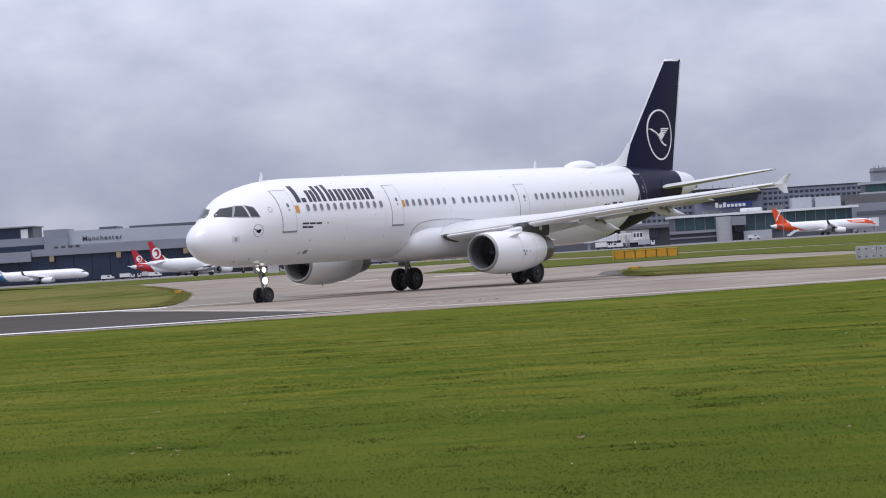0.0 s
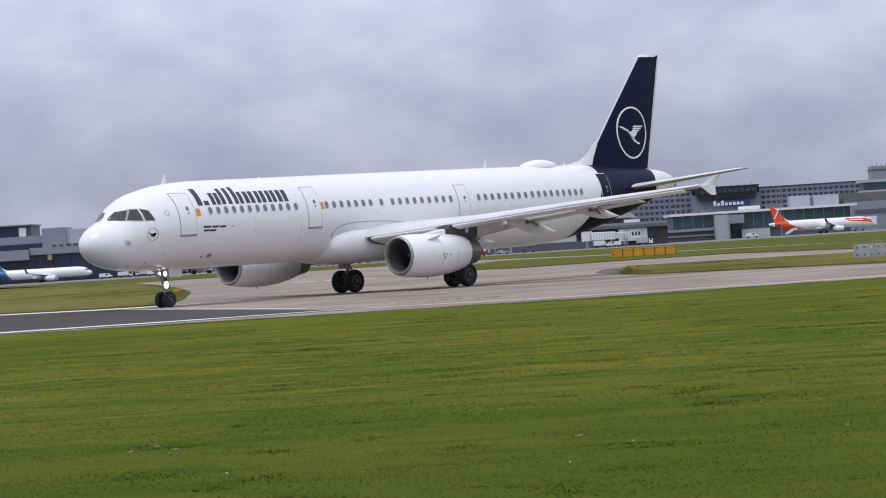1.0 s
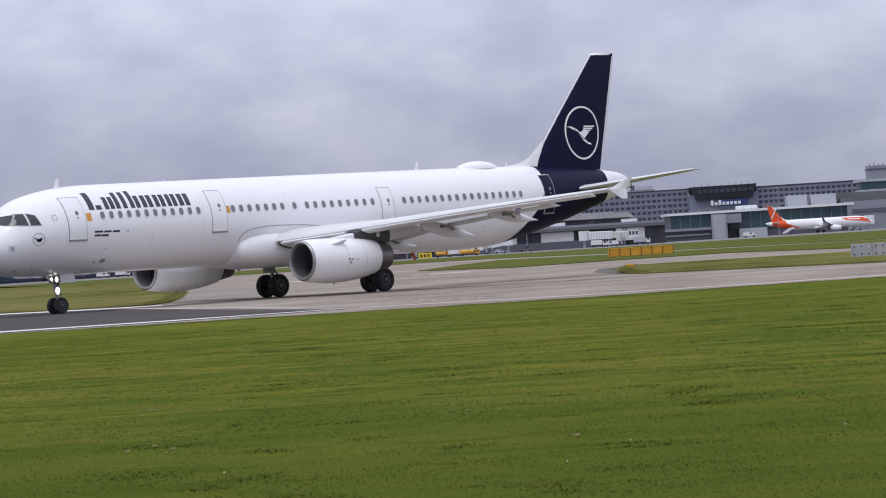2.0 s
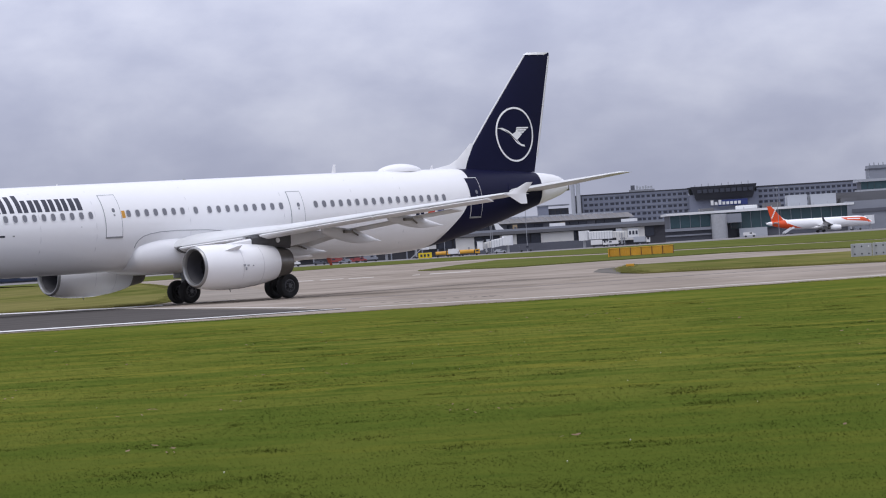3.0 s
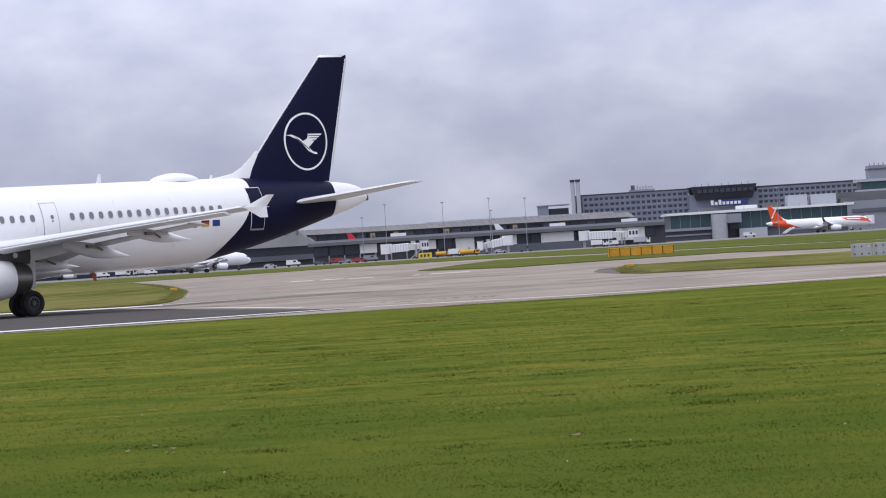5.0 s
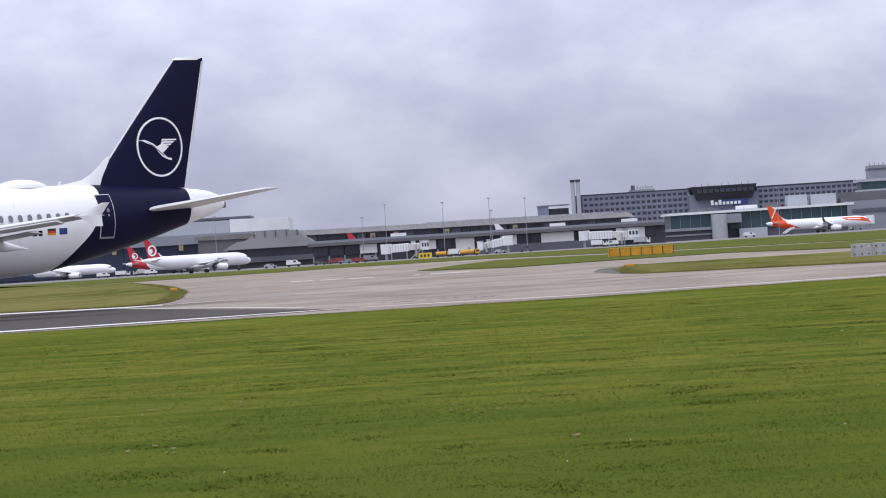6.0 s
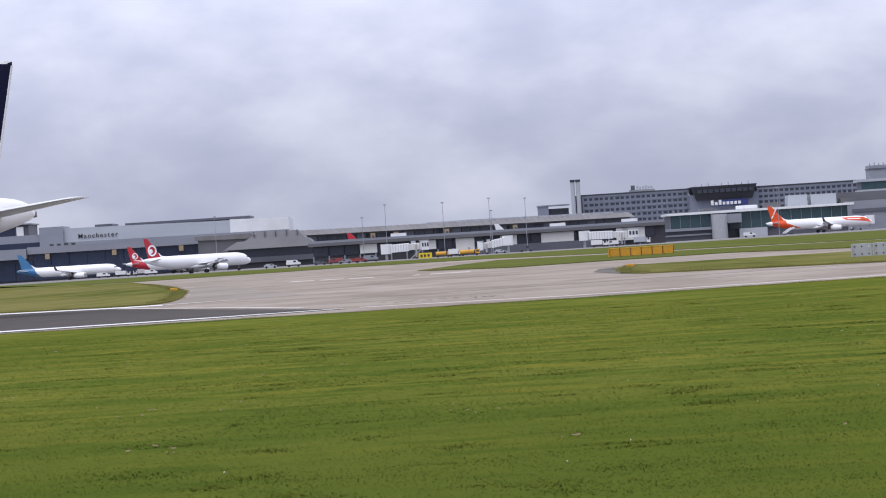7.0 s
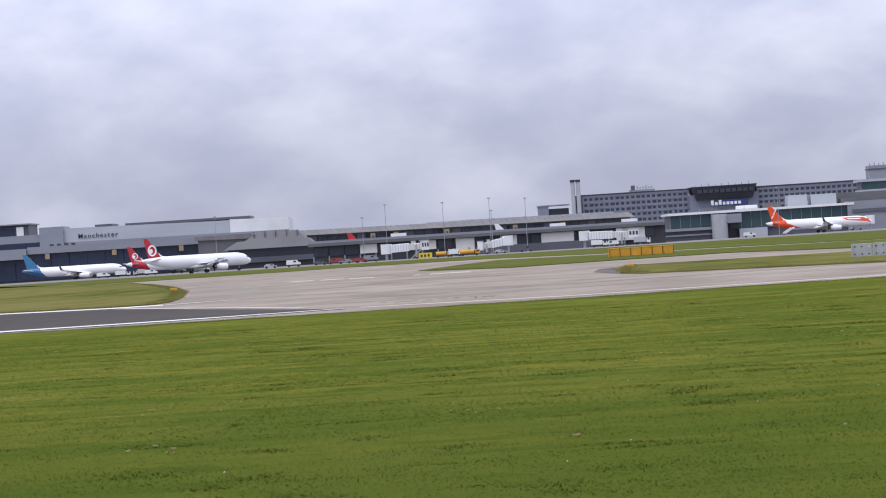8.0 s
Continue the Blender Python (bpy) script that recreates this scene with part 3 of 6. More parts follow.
def airliner(name, label, paint, at=(0, 0, 0), rz=0, detail=False, sharklet=False, group="airliners at the airfield"):
    """paint: fuselage, tail, cone, fin, cowl materials."""
    plane = empty(name, label, "airliner", group, at, rz)
    seg = 56 if detail else 20
    tail_mat, cone_mat, fin_mat, cowl = paint["tail"], paint["cone"], paint["fin"], paint["cowl"]
    front = [.2, .205, .215, .23, .26, .3, .36, .44, .55, .75, 1.0, 1.3, 1.6, 1.9, 2.2, 2.6, 3.0, 3.5, 4.2, 5, 6, 7]
    mid = list(np.linspace(8, 30, 12)) + [31, 32, 33, 34, 35, 36, 36.5]
    fus = hull_part("fuselage", front + mid, paint["body"], plane, seg, "gloss white fuselage" if detail else "")
    hull_part("tail_section", [36.5, 37, 37.6, 38.4, 39.2, 40, 40.8, 41.5, 42.2], tail_mat, plane, seg, "navy painted rear fuselage" if detail else "")
    hull_part("tail_cone", [42.2, 42.6, 43, 43.5, 43.9, 44.2, 44.4, 44.5], cone_mat, plane, seg)
    # belly fairing
    bm = bmesh.new()
    rings = []
    for s, w, zt, zb in ((14.98, 1.35, 2.55, 1.84), (15.0, 1.6, 2.78, 1.78), (15.06, 1.78, 2.96, 1.72), (15.25, 1.9, 3.18, 1.66), (15.7, 1.98, 3.38, 1.59), (16.5, 2.08, 3.5, 1.52), (17.4, 2.1, 3.53, 1.5), (21, 2.12, 3.36, 1.48), (22.8, 2.1, 3.2, 1.5), (24.4, 1.85, 2.85, 1.58), (25.8, 1.25, 2.3, 1.72), (26.6, .7, 2.0, 1.82)):
        zc, hz = (zt + zb) / 2, (zt - zb) / 2
        rake = .45 * max(0, (16.5 - s) / 1.5)
        rings.append([(MG - s - rake * max(0, -math.sin(t)) * hz, w * math.copysign(abs(math.cos(t)) ** .7, math.cos(t)), zc + hz * math.copysign(abs(math.sin(t)) ** .8, math.sin(t))) for t in [2 * math.pi * i / seg for i in range(seg)]])
    loft(bm, rings)
    part("belly_fairing", bm, paint["body"], plane, angle=70)
    fans = []
    for side in (1, -1):
        rows = [(side * y, s, c, z, th, tw) for y, s, c, z, th, tw in WING]
        wing = panel("wing", rows, WING_GREY if detail else paint["body"], plane, "light grey swept wing" if detail else "", n=14 if detail else 8)
        if sharklet:
            bm = bmesh.new()
            rings = []
            for k in range(6):
                a = radians(15 * k)
                y, z = 16.8 + 0.9 * math.sin(a) + (1.3 * (k - 5) * 0), 4.16 + 0.9 * (1 - math.cos(a)) + (1.5 if k == 5 else 0)
                s, c = 24.5 + .25 * k + (.6 if k == 5 else 0), 1.55 - .12 * k - (.3 if k == 5 else 0)
                rings.append([(MG - s + dx, side * (y - dz), z) for dx, dz in foil(c, .08, 6)])
            loft(bm, rings)
            part("sharklet", bm, paint.get("winglet", paint["body"]), plane)
        else:
            bm = bmesh.new()
            for dz, ds in ((.5, 1.2), (-.46, .8)):
                loft(bm, [[(MG - 24.7 - q, side * 16.92 + o, 4.13) for q, o in ((0, 0), (.3, .05), (1.15, .03), (1.2, 0), (1.15, -.03), (.3, -.05))],
                          [(MG - 24.7 - ds - q, side * 16.98 + o, 4.13 + dz) for q, o in ((0, 0), (.1, .03), (.35, .02), (.4, 0), (.35, -.02), (.1, -.03))]])
            part("wingtip_fence", bm, paint["body"], plane, "white arrow-shaped wingtip fence" if detail else "")
        # flap-track fairings
        for y, s_tip, z_tip, deep in ((3.5, 25.1, 2.1, .34), (7.4, 25.25, 2.42, .34), (10.7, 26.3, 2.96, .28)):
            _, s, c, z, _, _ = lerp_rows(WING, y)
            bm = bmesh.new()
            rings = []
            for k in range(11):
                t = k / 10
                r = max(.03, math.sin(math.pi * min(1, t * .8 + .1)) ** .8 * (1 - t ** 4))
                x = s + c * .5 + (s_tip - s - c * .5) * t
                cz = (z - .05 * c) * (1 - t ** 1.6) + z_tip * t ** 1.6 - deep * .35 * math.sin(math.pi * t)
                rings.append([(MG - x, side * y + .15 * r * math.cos(a), cz + deep * r * math.sin(a)) for a in [2 * math.pi * i / 12 for i in range(12)]])
            loft(bm, rings)
            ftf = part("flap_track_fairing", bm, BELLY_GREY if detail else paint["body"], plane)
            if detail:
                bm = bmesh.new()
                box(bm, MG - s - c * .93, MG - s - c * .93 + .5, side * y - .05, side * y + .28, z - .05 * c - .16, z - .05 * c - .02, .02)
                rod(bm, (MG - s - c * .9, side * y + side * .2, z - .05 * c - .05), (MG - s - c * 1.02, side * y + side * .2, z - .05 * c - .3), .05, .04, 8)
                part("flap_actuator", bm, DARK_METAL, ftf, "dark flap actuator")
        if detail:
            for y0, y1, d in ((2.35, 6.2, 8), (6.55, 12.9, 8)):
                out = []
                for y in (y0, (y0 + y1) / 2, y1):
                    _, s, c, z, _, _ = lerp_rows(WING, y)
                    fc = max(.75, c * .22)
                    out.append((side * y, s + c * .95, fc, z - .025 * c - .07, .12, d))
                panel("flap", out, WING_GREY, plane, "lowered trailing-edge flap")
            for y0, y1 in ((2.45, 5.35), (6.15, 8.7), (8.75, 11.2), (11.25, 13.7), (13.75, 16.3)):
                out = []
                for y in (y0, y1):
                    _, s, c, z, _, _ = lerp_rows(WING, y)
                    out.append((side * y, s - .16, max(.42, c * .13), z - .10, .22, 20))
                panel("slat", out, WHITE, plane, "extended white leading-edge slat")
            _, s, c, z, _, _ = lerp_rows(WING, 2.4)
            panel("slat_end_seal", [(side * 2.2, s - .1, c * .16, z - .09, .3, 20), (side * 2.43, s - .1, c * .16, z - .09, .3, 20)], PYLON_DARK, plane, "dark seal at the slat's end")
        panel("tailplane", [(side * .5, 39.0, 3.3, 4.5, .1, -1), (side * 1.0, 39.36, 3.05, 4.55, .1, -1), (side * 6.15, 42.0, 1.3, 5.13, .09, -1), (side * 6.25, 42.2, 1.0, 5.14, .05, -1)], WING_GREY if detail else paint["body"], plane, "light grey tailplane" if detail else "")
        fan = engine(plane, side, cowl, detail)
        if fan:
            fans.append((fan, fan.matrix_basis.copy()))
    # fin with its fillet
    panel("fin", [(0, 37.05, 5.28, 5.55, .075, 0), (0, 37.45, 5.04, 6.2, .075, 0), (0, 38.05, 4.65, 7.0, .078, 0), (0, 39.35, 3.72, 8.5, .08, 0), (0, 42.1, 1.75, 11.6, .075, 0), (0, 42.35, 1.5, 11.72, .05, 0)], fin_mat, plane, "navy vertical fin" if detail else "", vertical=True, n=14)
    bm = bmesh.new()
    rings = []
    for z, a, b, w in ((5.8, 34.4, 37.4, .12), (5.98, 35.7, 37.5, .11), (6.12, 36.5, 37.55, .1), (6.4, 37.05, 37.7, .085), (6.8, 37.55, 37.98, .06), (7.15, 37.95, 38.2, .03)):
        rings.append([(MG - a, 0, z), (MG - a * .6 - b * .4, w * .6, z), (MG - b, w, z), (MG - b, -w, z), (MG - a * .6 - b * .4, -w * .6, z)])
    loft(bm, rings)
    part("fin_fillet", bm, paint["body"], plane, angle=60)
    # wheels and legs
    wheels = []
    for side in (1, -1):
        for dy in (-.46, .46):
            at_w = (0, side * 3.8 + dy, .58)
            wheels.append((wheel("main_wheel", at_w, .58, .42, plane, 1 if side * dy > 0 or True and dy > 0 else -1), at_w, .58))
        bm = bmesh.new()
        rod(bm, (0, side * 3.8 - .3, .58), (0, side * 3.8 + .3, .58), .09)
        rod(bm, (0, side * 3.8, .55), (0, side * 3.75, 1.5), .11)
        rod(bm, (0, side * 3.75, 1.35), (.05, side * 3.65, 2.9), .16)
        rod(bm, (.05, side * 3.7, 1.9), (.1, side * 2.2, 2.4), .07)
        rod(bm, (-.02, side * 3.8, .8), (-.35, side * 3.78, 1.15), .05)
        rod(bm, (-.35, side * 3.78, 1.15), (-.02, side * 3.75, 1.5), .05)
        leg = part("main_gear_leg", bm, STEEL, plane, "grey steel main gear leg" if detail else "")
        if detail:
            bm = bmesh.new()
            box(bm, -.42, .42, side * 4.0 - .03, side * 4.0 + .03, 1.25, 2.75, .02)
            part("gear_door", bm, BELLY_GREY, leg, "pale gear door on the leg")
    x_n = MG - 5.27
    for dy in (-.26, .26):
        at_w = (x_n, dy, .385)
        wheels.append((wheel("nose_wheel", at_w, .385, .23, plane, 1 if dy > 0 else -1), at_w, .385))
    bm = bmesh.new()
    rod(bm, (x_n, -.2, .385), (x_n, .2, .385), .05)
    rod(bm, (x_n, 0, .385), (x_n + .03, 0, 1.1), .065)
    rod(bm, (x_n + .03, 0, 1.0), (x_n + .08, 0, 2.0), .1)
    rod(bm, (x_n + .04, 0, 1.35), (x_n + .9, 0, 1.9), .04)
    rod(bm, (x_n - .05, 0, .6), (x_n - .3, 0, .85), .03)
    rod(bm, (x_n - .3, 0, .85), (x_n, 0, 1.15), .03)
    leg = part("nose_gear_leg", bm, STEEL, plane, "grey steel nose gear leg" if detail else "")
    if detail:
        lamps = ((.27, 1.6, .135), (-.11, 1.6, .115), (.3, 1.08, .18))
        bm = bmesh.new()
        rod(bm, (x_n + .06, -.16, 1.58), (x_n + .06, .3, 1.58), .035, seg=8)
        rod(bm, (x_n + .04, -.02, 1.08), (x_n + .06, .3, 1.08), .035, seg=8)
        box(bm, x_n - .06, x_n + .1, -.14, .14, 1.2, 1.42, .02)
        part("lamp_bracket", bm, PYLON_DARK, leg, "dark lamp bracket")
        for sd in (-1, 1):
            bm = bmesh.new()
            box(bm, x_n - .75, x_n + .1, sd * .43 - .02, sd * .43 + .02, 1.42, 1.86, .015)
            part("nose_gear_door", bm, BELLY_GREY, leg, "pale nose gear door")
        for dy, z, r in lamps:
            bm = bmesh.new()
            spin(bm, [(-.12, r * .4), (-.06, r * .9), (.0, r * 1.08), (.03, r * 1.08), (.03, r)], (x_n + .16, dy, z), 20)
            lamp = part("landing_lamp", bm, STEEL, leg, "round landing lamp, lit")
            bm = bmesh.new()
            spin(bm, [(.012, r), (.03, r * .7), (.038, .01)], (x_n + .16, dy, z), 20)
            part("lamp_lens", bm, LAMP, lamp)
    plane_parts[plane.name] = (wheels, fans, fus)
    return plane


plane_parts = {}
jet = airliner("jet_airliner", "white twin-engine airliner with a navy tail rolling on the taxiway", {"body": WHITE, "tail": NAVY, "cone": WHITE, "fin": NAVY, "cowl": WHITE}, detail=True)


# ---- the jet's small parts ----
def cabin_window(parent, s, z, mesh=None, mesh_s=0.0):
    if mesh is None:
        bm = bmesh.new()
        oval(bm, s, z, .155, .205, .02, hole=.82)
        k = len(bm.faces)
        oval(bm, s, z, .128, .172, .014, deep=.02)
        bm.faces.ensure_lookup_table()
        for f in bm.faces[k:]:
            f.material_index = 1
        return part("cabin_window", bm, [SEAM_WHITE, PANE], parent)
    ob = new("cabin_window", mesh)
    ob.parent = parent
    ob.matrix_basis = pose(mesh_s - s, 0, 0)
    return ob


def door(parent, s0, s1, z0, z1, skin, seam, window=True, sill=True):
    bm = bmesh.new()
    bar(bm, s0 - .035, s1 + .035, z0 - .035, z1 + .035, off=.016)
    frame_part = part("cabin_door", bm, seam, parent, "closed cabin door with a dark outline" if seam is SEAM else "closed navy door with a white outline")
    bm = bmesh.new()
    bar(bm, s0, s1, z0, z1, off=.024)
    part("door_panel", bm, skin, frame_part)
    if sill:
        bm = bmesh.new()
        bar(bm, s0 - .03, s1 + .03, z0 - .05, z0 + .03, off=.034)
        part("door_sill", bm, STEEL, frame_part)
    if window:
        bm = bmesh.new()
        oval(bm, (s0 + s1) / 2 + .08, z0 + .68 * (z1 - z0) - .08, .085, .1, .03)
        part("door_window", bm, PANE, frame_part)
        bm = bmesh.new()
        oval(bm, (s0 + s1) / 2 + .08, z0 + .52 * (z1 - z0), .05, .05, .03)
        part("door_handle", bm, STEEL, frame_part)


def blade(parent, s, z, length, height, name="blade_antenna", mat=None):
    bm = bmesh.new()
    loft(bm, [[(MG - s - q, o, z - .06) for q, o in ((0, 0), (length * .4, .03), (length, 0), (length * .4, -.03))], [(MG - s - length * .55 - q, o, z + height) for q, o in ((0, 0), (length * .2, .012), (length * .5, 0), (length * .2, -.012))]])
    part(name, bm, mat or WHITE, parent)


def dress_jet():
    _, _, fus = plane_parts[jet.name]
    # windows
    first = None
    places = [6.7 + .527 * i for i in range(12)] + [14.66 + .525 * i for i in range(7)] + [18.6] + [19.42 + .545 * i for i in range(9)] + [25.94 + .529 * i for i in range(17)]
    for s in places:
        if 7.5 < s < 30:
            if first is None:
                first = cabin_window(fus, s, 4.41)
                s_first = s
            else:
                cabin_window(fus, s, 4.41, first.data, s_first)
        else:
            cabin_window(fus, s, 4.41 + (.02 if s > 30 else 0))
    door(jet, 4.72, 5.68, 3.33, 5.27, WHITE, SEAM)
    door(jet, 13.3, 14.2, 3.36, 5.3, WHITE, SEAM)
    door(jet, 24.36, 25.16, 3.36, 5.06, WHITE, SEAM, sill=False)
    door(jet, 36.36, 37.2, 3.38, 5.34, NAVY, SEAM_WHITE)
    for s0, s1, z0, z1 in ((5.78, 6.05, 4.18, 4.54), (14.27, 14.46, 4.22, 4.56)):
        bm = bmesh.new()
        bar(bm, s0, s1, z0, z1, off=.008)
        part("amber_patch", bm, ORANGE, fus, "small amber panel beside a door")
    # the cockpit's six panes
    for side in (1, -1):
        for name, c in (("windscreen", [(1.6, 4.197), (2.0, 4.16), (2.33, 4.63), (2.05, 4.588)]), ("side_window", [(2.07, 4.17), (2.7, 4.12), (2.68, 4.64), (2.42, 4.65)]), ("side_window", [(2.82, 4.12), (3.28, 4.11), (3.12, 4.55), (2.8, 4.65)])):
            bm = bmesh.new()
            patch(bm, c, n=(6, 6), off=.014, deep=.03, side=side)
            pane = part(name, bm, GLASS_DARK, fus, "dark cockpit window")
            bm = bmesh.new()
            g = .035
            m = (sum(p[0] for p in c) / 4, sum(p[1] for p in c) / 4)
            c2 = [(p[0] + g * (1 if p[0] > m[0] else -1), p[1] + g * (1 if p[1] > m[1] else -1)) for p in c]
            if name == "windscreen":
                c2[0], c2[3] = c[0], c[3]
            patch(bm, c2, n=(6, 6), off=.008, deep=.03, side=side)
            part("window_frame", bm, SEAM, pane)
    # the name along the side, as plain bars of letter size
    z0, zx, za = 4.68, 5.24, 5.48
    for k, (s, e, tall) in enumerate(((6.05, 6.75, 1), (6.95, 7.5, 0), (7.58, 7.9, 1), (7.98, 8.3, 1), (8.42, 8.97, 1), (9.12, 9.7, 0), (9.86, 10.42, 0), (10.56, 11.1, 0), (11.24, 11.85, 0))):
        bm = bmesh.new()
        s, e = 6.05 + (s - 6.05) * 1.05, 6.05 + (e - 6.05) * 1.05
        if e - s < .5:
            bar(bm, s + .02, s + .26, z0, za - .04, off=.012)
        else:
            w = .41 * (e - s)
            bar(bm, s, s + w, z0, za if tall else zx, off=.012)
            bar(bm, e - w, e, z0, zx if k else z0 + .2, off=.012)
        part("name_bar", bm, NAME_GREY, fus, "dark letter-sized bar of the painted name")
    for s0, s1, z0, z1 in ((6.14, 6.62, 3.62, 3.71), (6.70, 7.12, 3.61, 3.7), (7.2, 7.62, 3.6, 3.69), (6.14, 6.5, 3.45, 3.54), (6.54, 6.95, 3.44, 3.53)):
        bm = bmesh.new()
        bar(bm, s0, s1, z0, z1, off=.006)
        part("small_text_bar", bm, NAME_GREY, fus)
    # small ring mark with a bird shape, star ring, plates
    bm = bmesh.new()
    oval(bm, 3.08, 3.46, .3, .3, .006, hole=.92, power=2, seg=28)
    mark = part("nose_mark", bm, SEAM, fus, "thin navy ring with a small bird shape")
    bm = bmesh.new()
    patch(bm, [(2.92, 3.4), (3.14, 3.33), (3.28, 3.5), (3.16, 3.52)], n=(2, 2), off=.008)
    patch(bm, [(2.84, 3.52), (3.1, 3.38), (3.14, 3.44), (2.86, 3.55)], n=(2, 2), off=.009)
    part("bird_shape", bm, NAVY, mark)
    for i in range(6):
        t = 2 * math.pi * i / 6
        bm = bmesh.new()
        oval(bm, 4.05 + .12 * math.cos(t), 4.41 + .12 * math.sin(t), .03, .04, .006, seg=6)
        part("star_mark", bm, SEAM, fus)
    bm = bmesh.new()
    patch(bm, [(1.62, 2.96), (2.0, 2.94), (2.0, 3.26), (1.62, 3.28)], n=(2, 3), off=.006)
    plate = part("service_plate", bm, SEAM_WHITE, fus)
    bm = bmesh.new()
    patch(bm, [(1.74, 3.02), (1.88, 3.02), (1.88, 3.2), (1.74, 3.2)], n=(2, 3), off=.009)
    part("plate_mark", bm, SEAM, plate)
    for s, z, r in ((6.95, 2.32, .16), (6.5, 2.28, .07), (6.9, 2.86, .04), (3.1, 2.15, .05), (2.3, 2.08, .05), (8.1, 3.64, .06), (11.9, 3.9, .03), (3.9, 2.5, .035)):
        bm = bmesh.new()
        oval(bm, s, z, r, r * .6, .01, seg=10)
        part("skin_port", bm, STEEL, fus)
    # flags and the mark beside them, as bars
    for s0, s1, z0, z1, m in ((33.19, 33.66, 3.81, 3.91, RUBBER), (33.19, 33.66, 3.71, 3.81, RED), (33.19, 33.66, 3.61, 3.71, ORANGE), (33.87, 34.32, 3.62, 3.91, FLAG_BLUE), (32.35, 32.58, 3.6, 3.84, NAVY), (32.68, 32.9, 3.6, 3.84, NAVY)):
        bm = bmesh.new()
        bar(bm, s0, s1, z0, z1, off=.007)
        part("flag_bar", bm, m, fus)
    # the fairing's seam and a few skin joints
    edge = [(15.02, 2.8), (15.06, 2.98), (15.2, 3.16), (15.45, 3.31), (15.8, 3.4), (16.4, 3.47), (17.4, 3.5), (19.2, 3.45), (21.0, 3.28)]
    bm = bmesh.new()
    for (sa, za), (sb, zb) in zip(edge, edge[1:]):
        ln = math.hypot(sb - sa, zb - za)
        ox, oz = -(zb - za) / ln * .03, (sb - sa) / ln * .03
        patch(bm, [(sa, za), (sb, zb), (sb + ox, zb + oz), (sa + ox, za + oz)], n=(3, 1), off=.016)
    part("fairing_seam", bm, SEAM, fus, "grey seam round the wing fairing")
    for s in (9.6, 12.75, 18.2, 23.9, 28.4, 31.6):
        bm = bmesh.new()
        bar(bm, s, s + .022, 2.3, 5.55, off=.012)
        part("skin_joint", bm, SEAM_WHITE, fus)
    # radome on the roof, antennas, beacon
    bm = bmesh.new()
    rings = []
    for k in range(13):
        t = k / 12
        r = max(.02, math.sin(math.pi * t) ** .55)
        rings.append([(MG - 31.6 - 2.95 * t, .62 * r * math.cos(a), 5.84 + .42 * r * math.sin(a)) for a in [math.pi * i / 12 for i in range(13)]])
    loft(bm, rings, closed=False, caps=False)
    part("satellite_dome", bm, WHITE, jet, "low white satellite dome on the roof")
    blade(jet, 5.45, 5.82, .32, .42)
    blade(jet, 28.62, 5.94, .3, .42)
    blade(jet, 35.1, 5.9, .22, .2)
    blade(jet, 12.0, 5.92, .1, .06)
    bm = bmesh.new()
    oval_z = 5.93
    spin(bm, [(.1, .01), (.06, .04), (0, .05), (-.06, .04), (-.1, .01)], (MG - 19.5, 0, oval_z), 10)
    part("roof_beacon", bm, STEEL, jet)
    bm = bmesh.new()
    loft(bm, [[(MG - s, o, 1.84) for s, o in ((27.92, 0), (28.02, .03), (28.22, 0), (28.02, -.03))], [(MG - s, o, 1.4) for s, o in ((28.2, 0), (28.25, .015), (28.36, 0), (28.25, -.015))]])
    part("drain_mast", bm, RED_MAST, jet, "small rust-red drain mast under the belly")
    bm = bmesh.new()
    box(bm, MG - 44.62, MG - 44.4, -.14, .14, 4.5, 4.78, .03)
    part("apu_exhaust", bm, DARK_METAL, jet)
    # the fin's mark
    bm = bmesh.new()
    c, rx, rz = (40.93, 7.52), 1.37, 1.41

    def fin_y(s, z):
        rows = [(5.55, 37.05, 5.28, .075), (7.0, 38.05, 4.65, .078), (8.5, 39.35, 3.72, .08), (11.6, 42.1, 1.75, .075)]
        for a, b in zip(rows, rows[1:]):
            if a[0] <= z <= b[0]:
                t = (z - a[0]) / (b[0] - a[0])
                le, ch, th = [a[i] + t * (b[i] - a[i]) for i in (1, 2, 3)]
                x = min(max((s - le) / ch, 0.0), 1.0)
                return ch * (5 * th * (0.2969 * math.sqrt(x) - 0.126 * x - 0.3516 * x * x + 0.2843 * x**3 - 0.1036 * x**4) + 0.02 * math.sin(math.pi * x))
        return .1

    rings = []
    for k, o in ((1.0, -.01), (1.0, .02), (.935, .02), (.935, -.01)):
        rings.append([(MG - c[0] - rx * k * math.cos(t), fin_y(c[0] + rx * k * math.cos(t), c[1] + rz * k * math.sin(t)) + o, c[1] + rz * k * math.sin(t)) for t in [2 * math.pi * i / 56 for i in range(56)]])
    loft(bm, rings, caps=False)
    ring = part("fin_ring", bm, MARK_WHITE, jet, "white ring on the navy fin")

    def stroke(bm, pts, off=.014):
        pts = [((s - 40.9) * 1.12 + 40.93, (z - 7.45) * 1.1 + 7.45) for s, z in pts]
        top = [bm.verts.new((MG - s, fin_y(s, z) + off, z)) for s, z in pts]
        low = [bm.verts.new((MG - s, fin_y(s, z) - .01, z)) for s, z in pts]
        bm.faces.new(top)
        for i in range(len(pts)):
            j = (i + 1) % len(pts)
            bm.faces.new((top[i], low[i], low[j], top[j]))

    bm = bmesh.new()
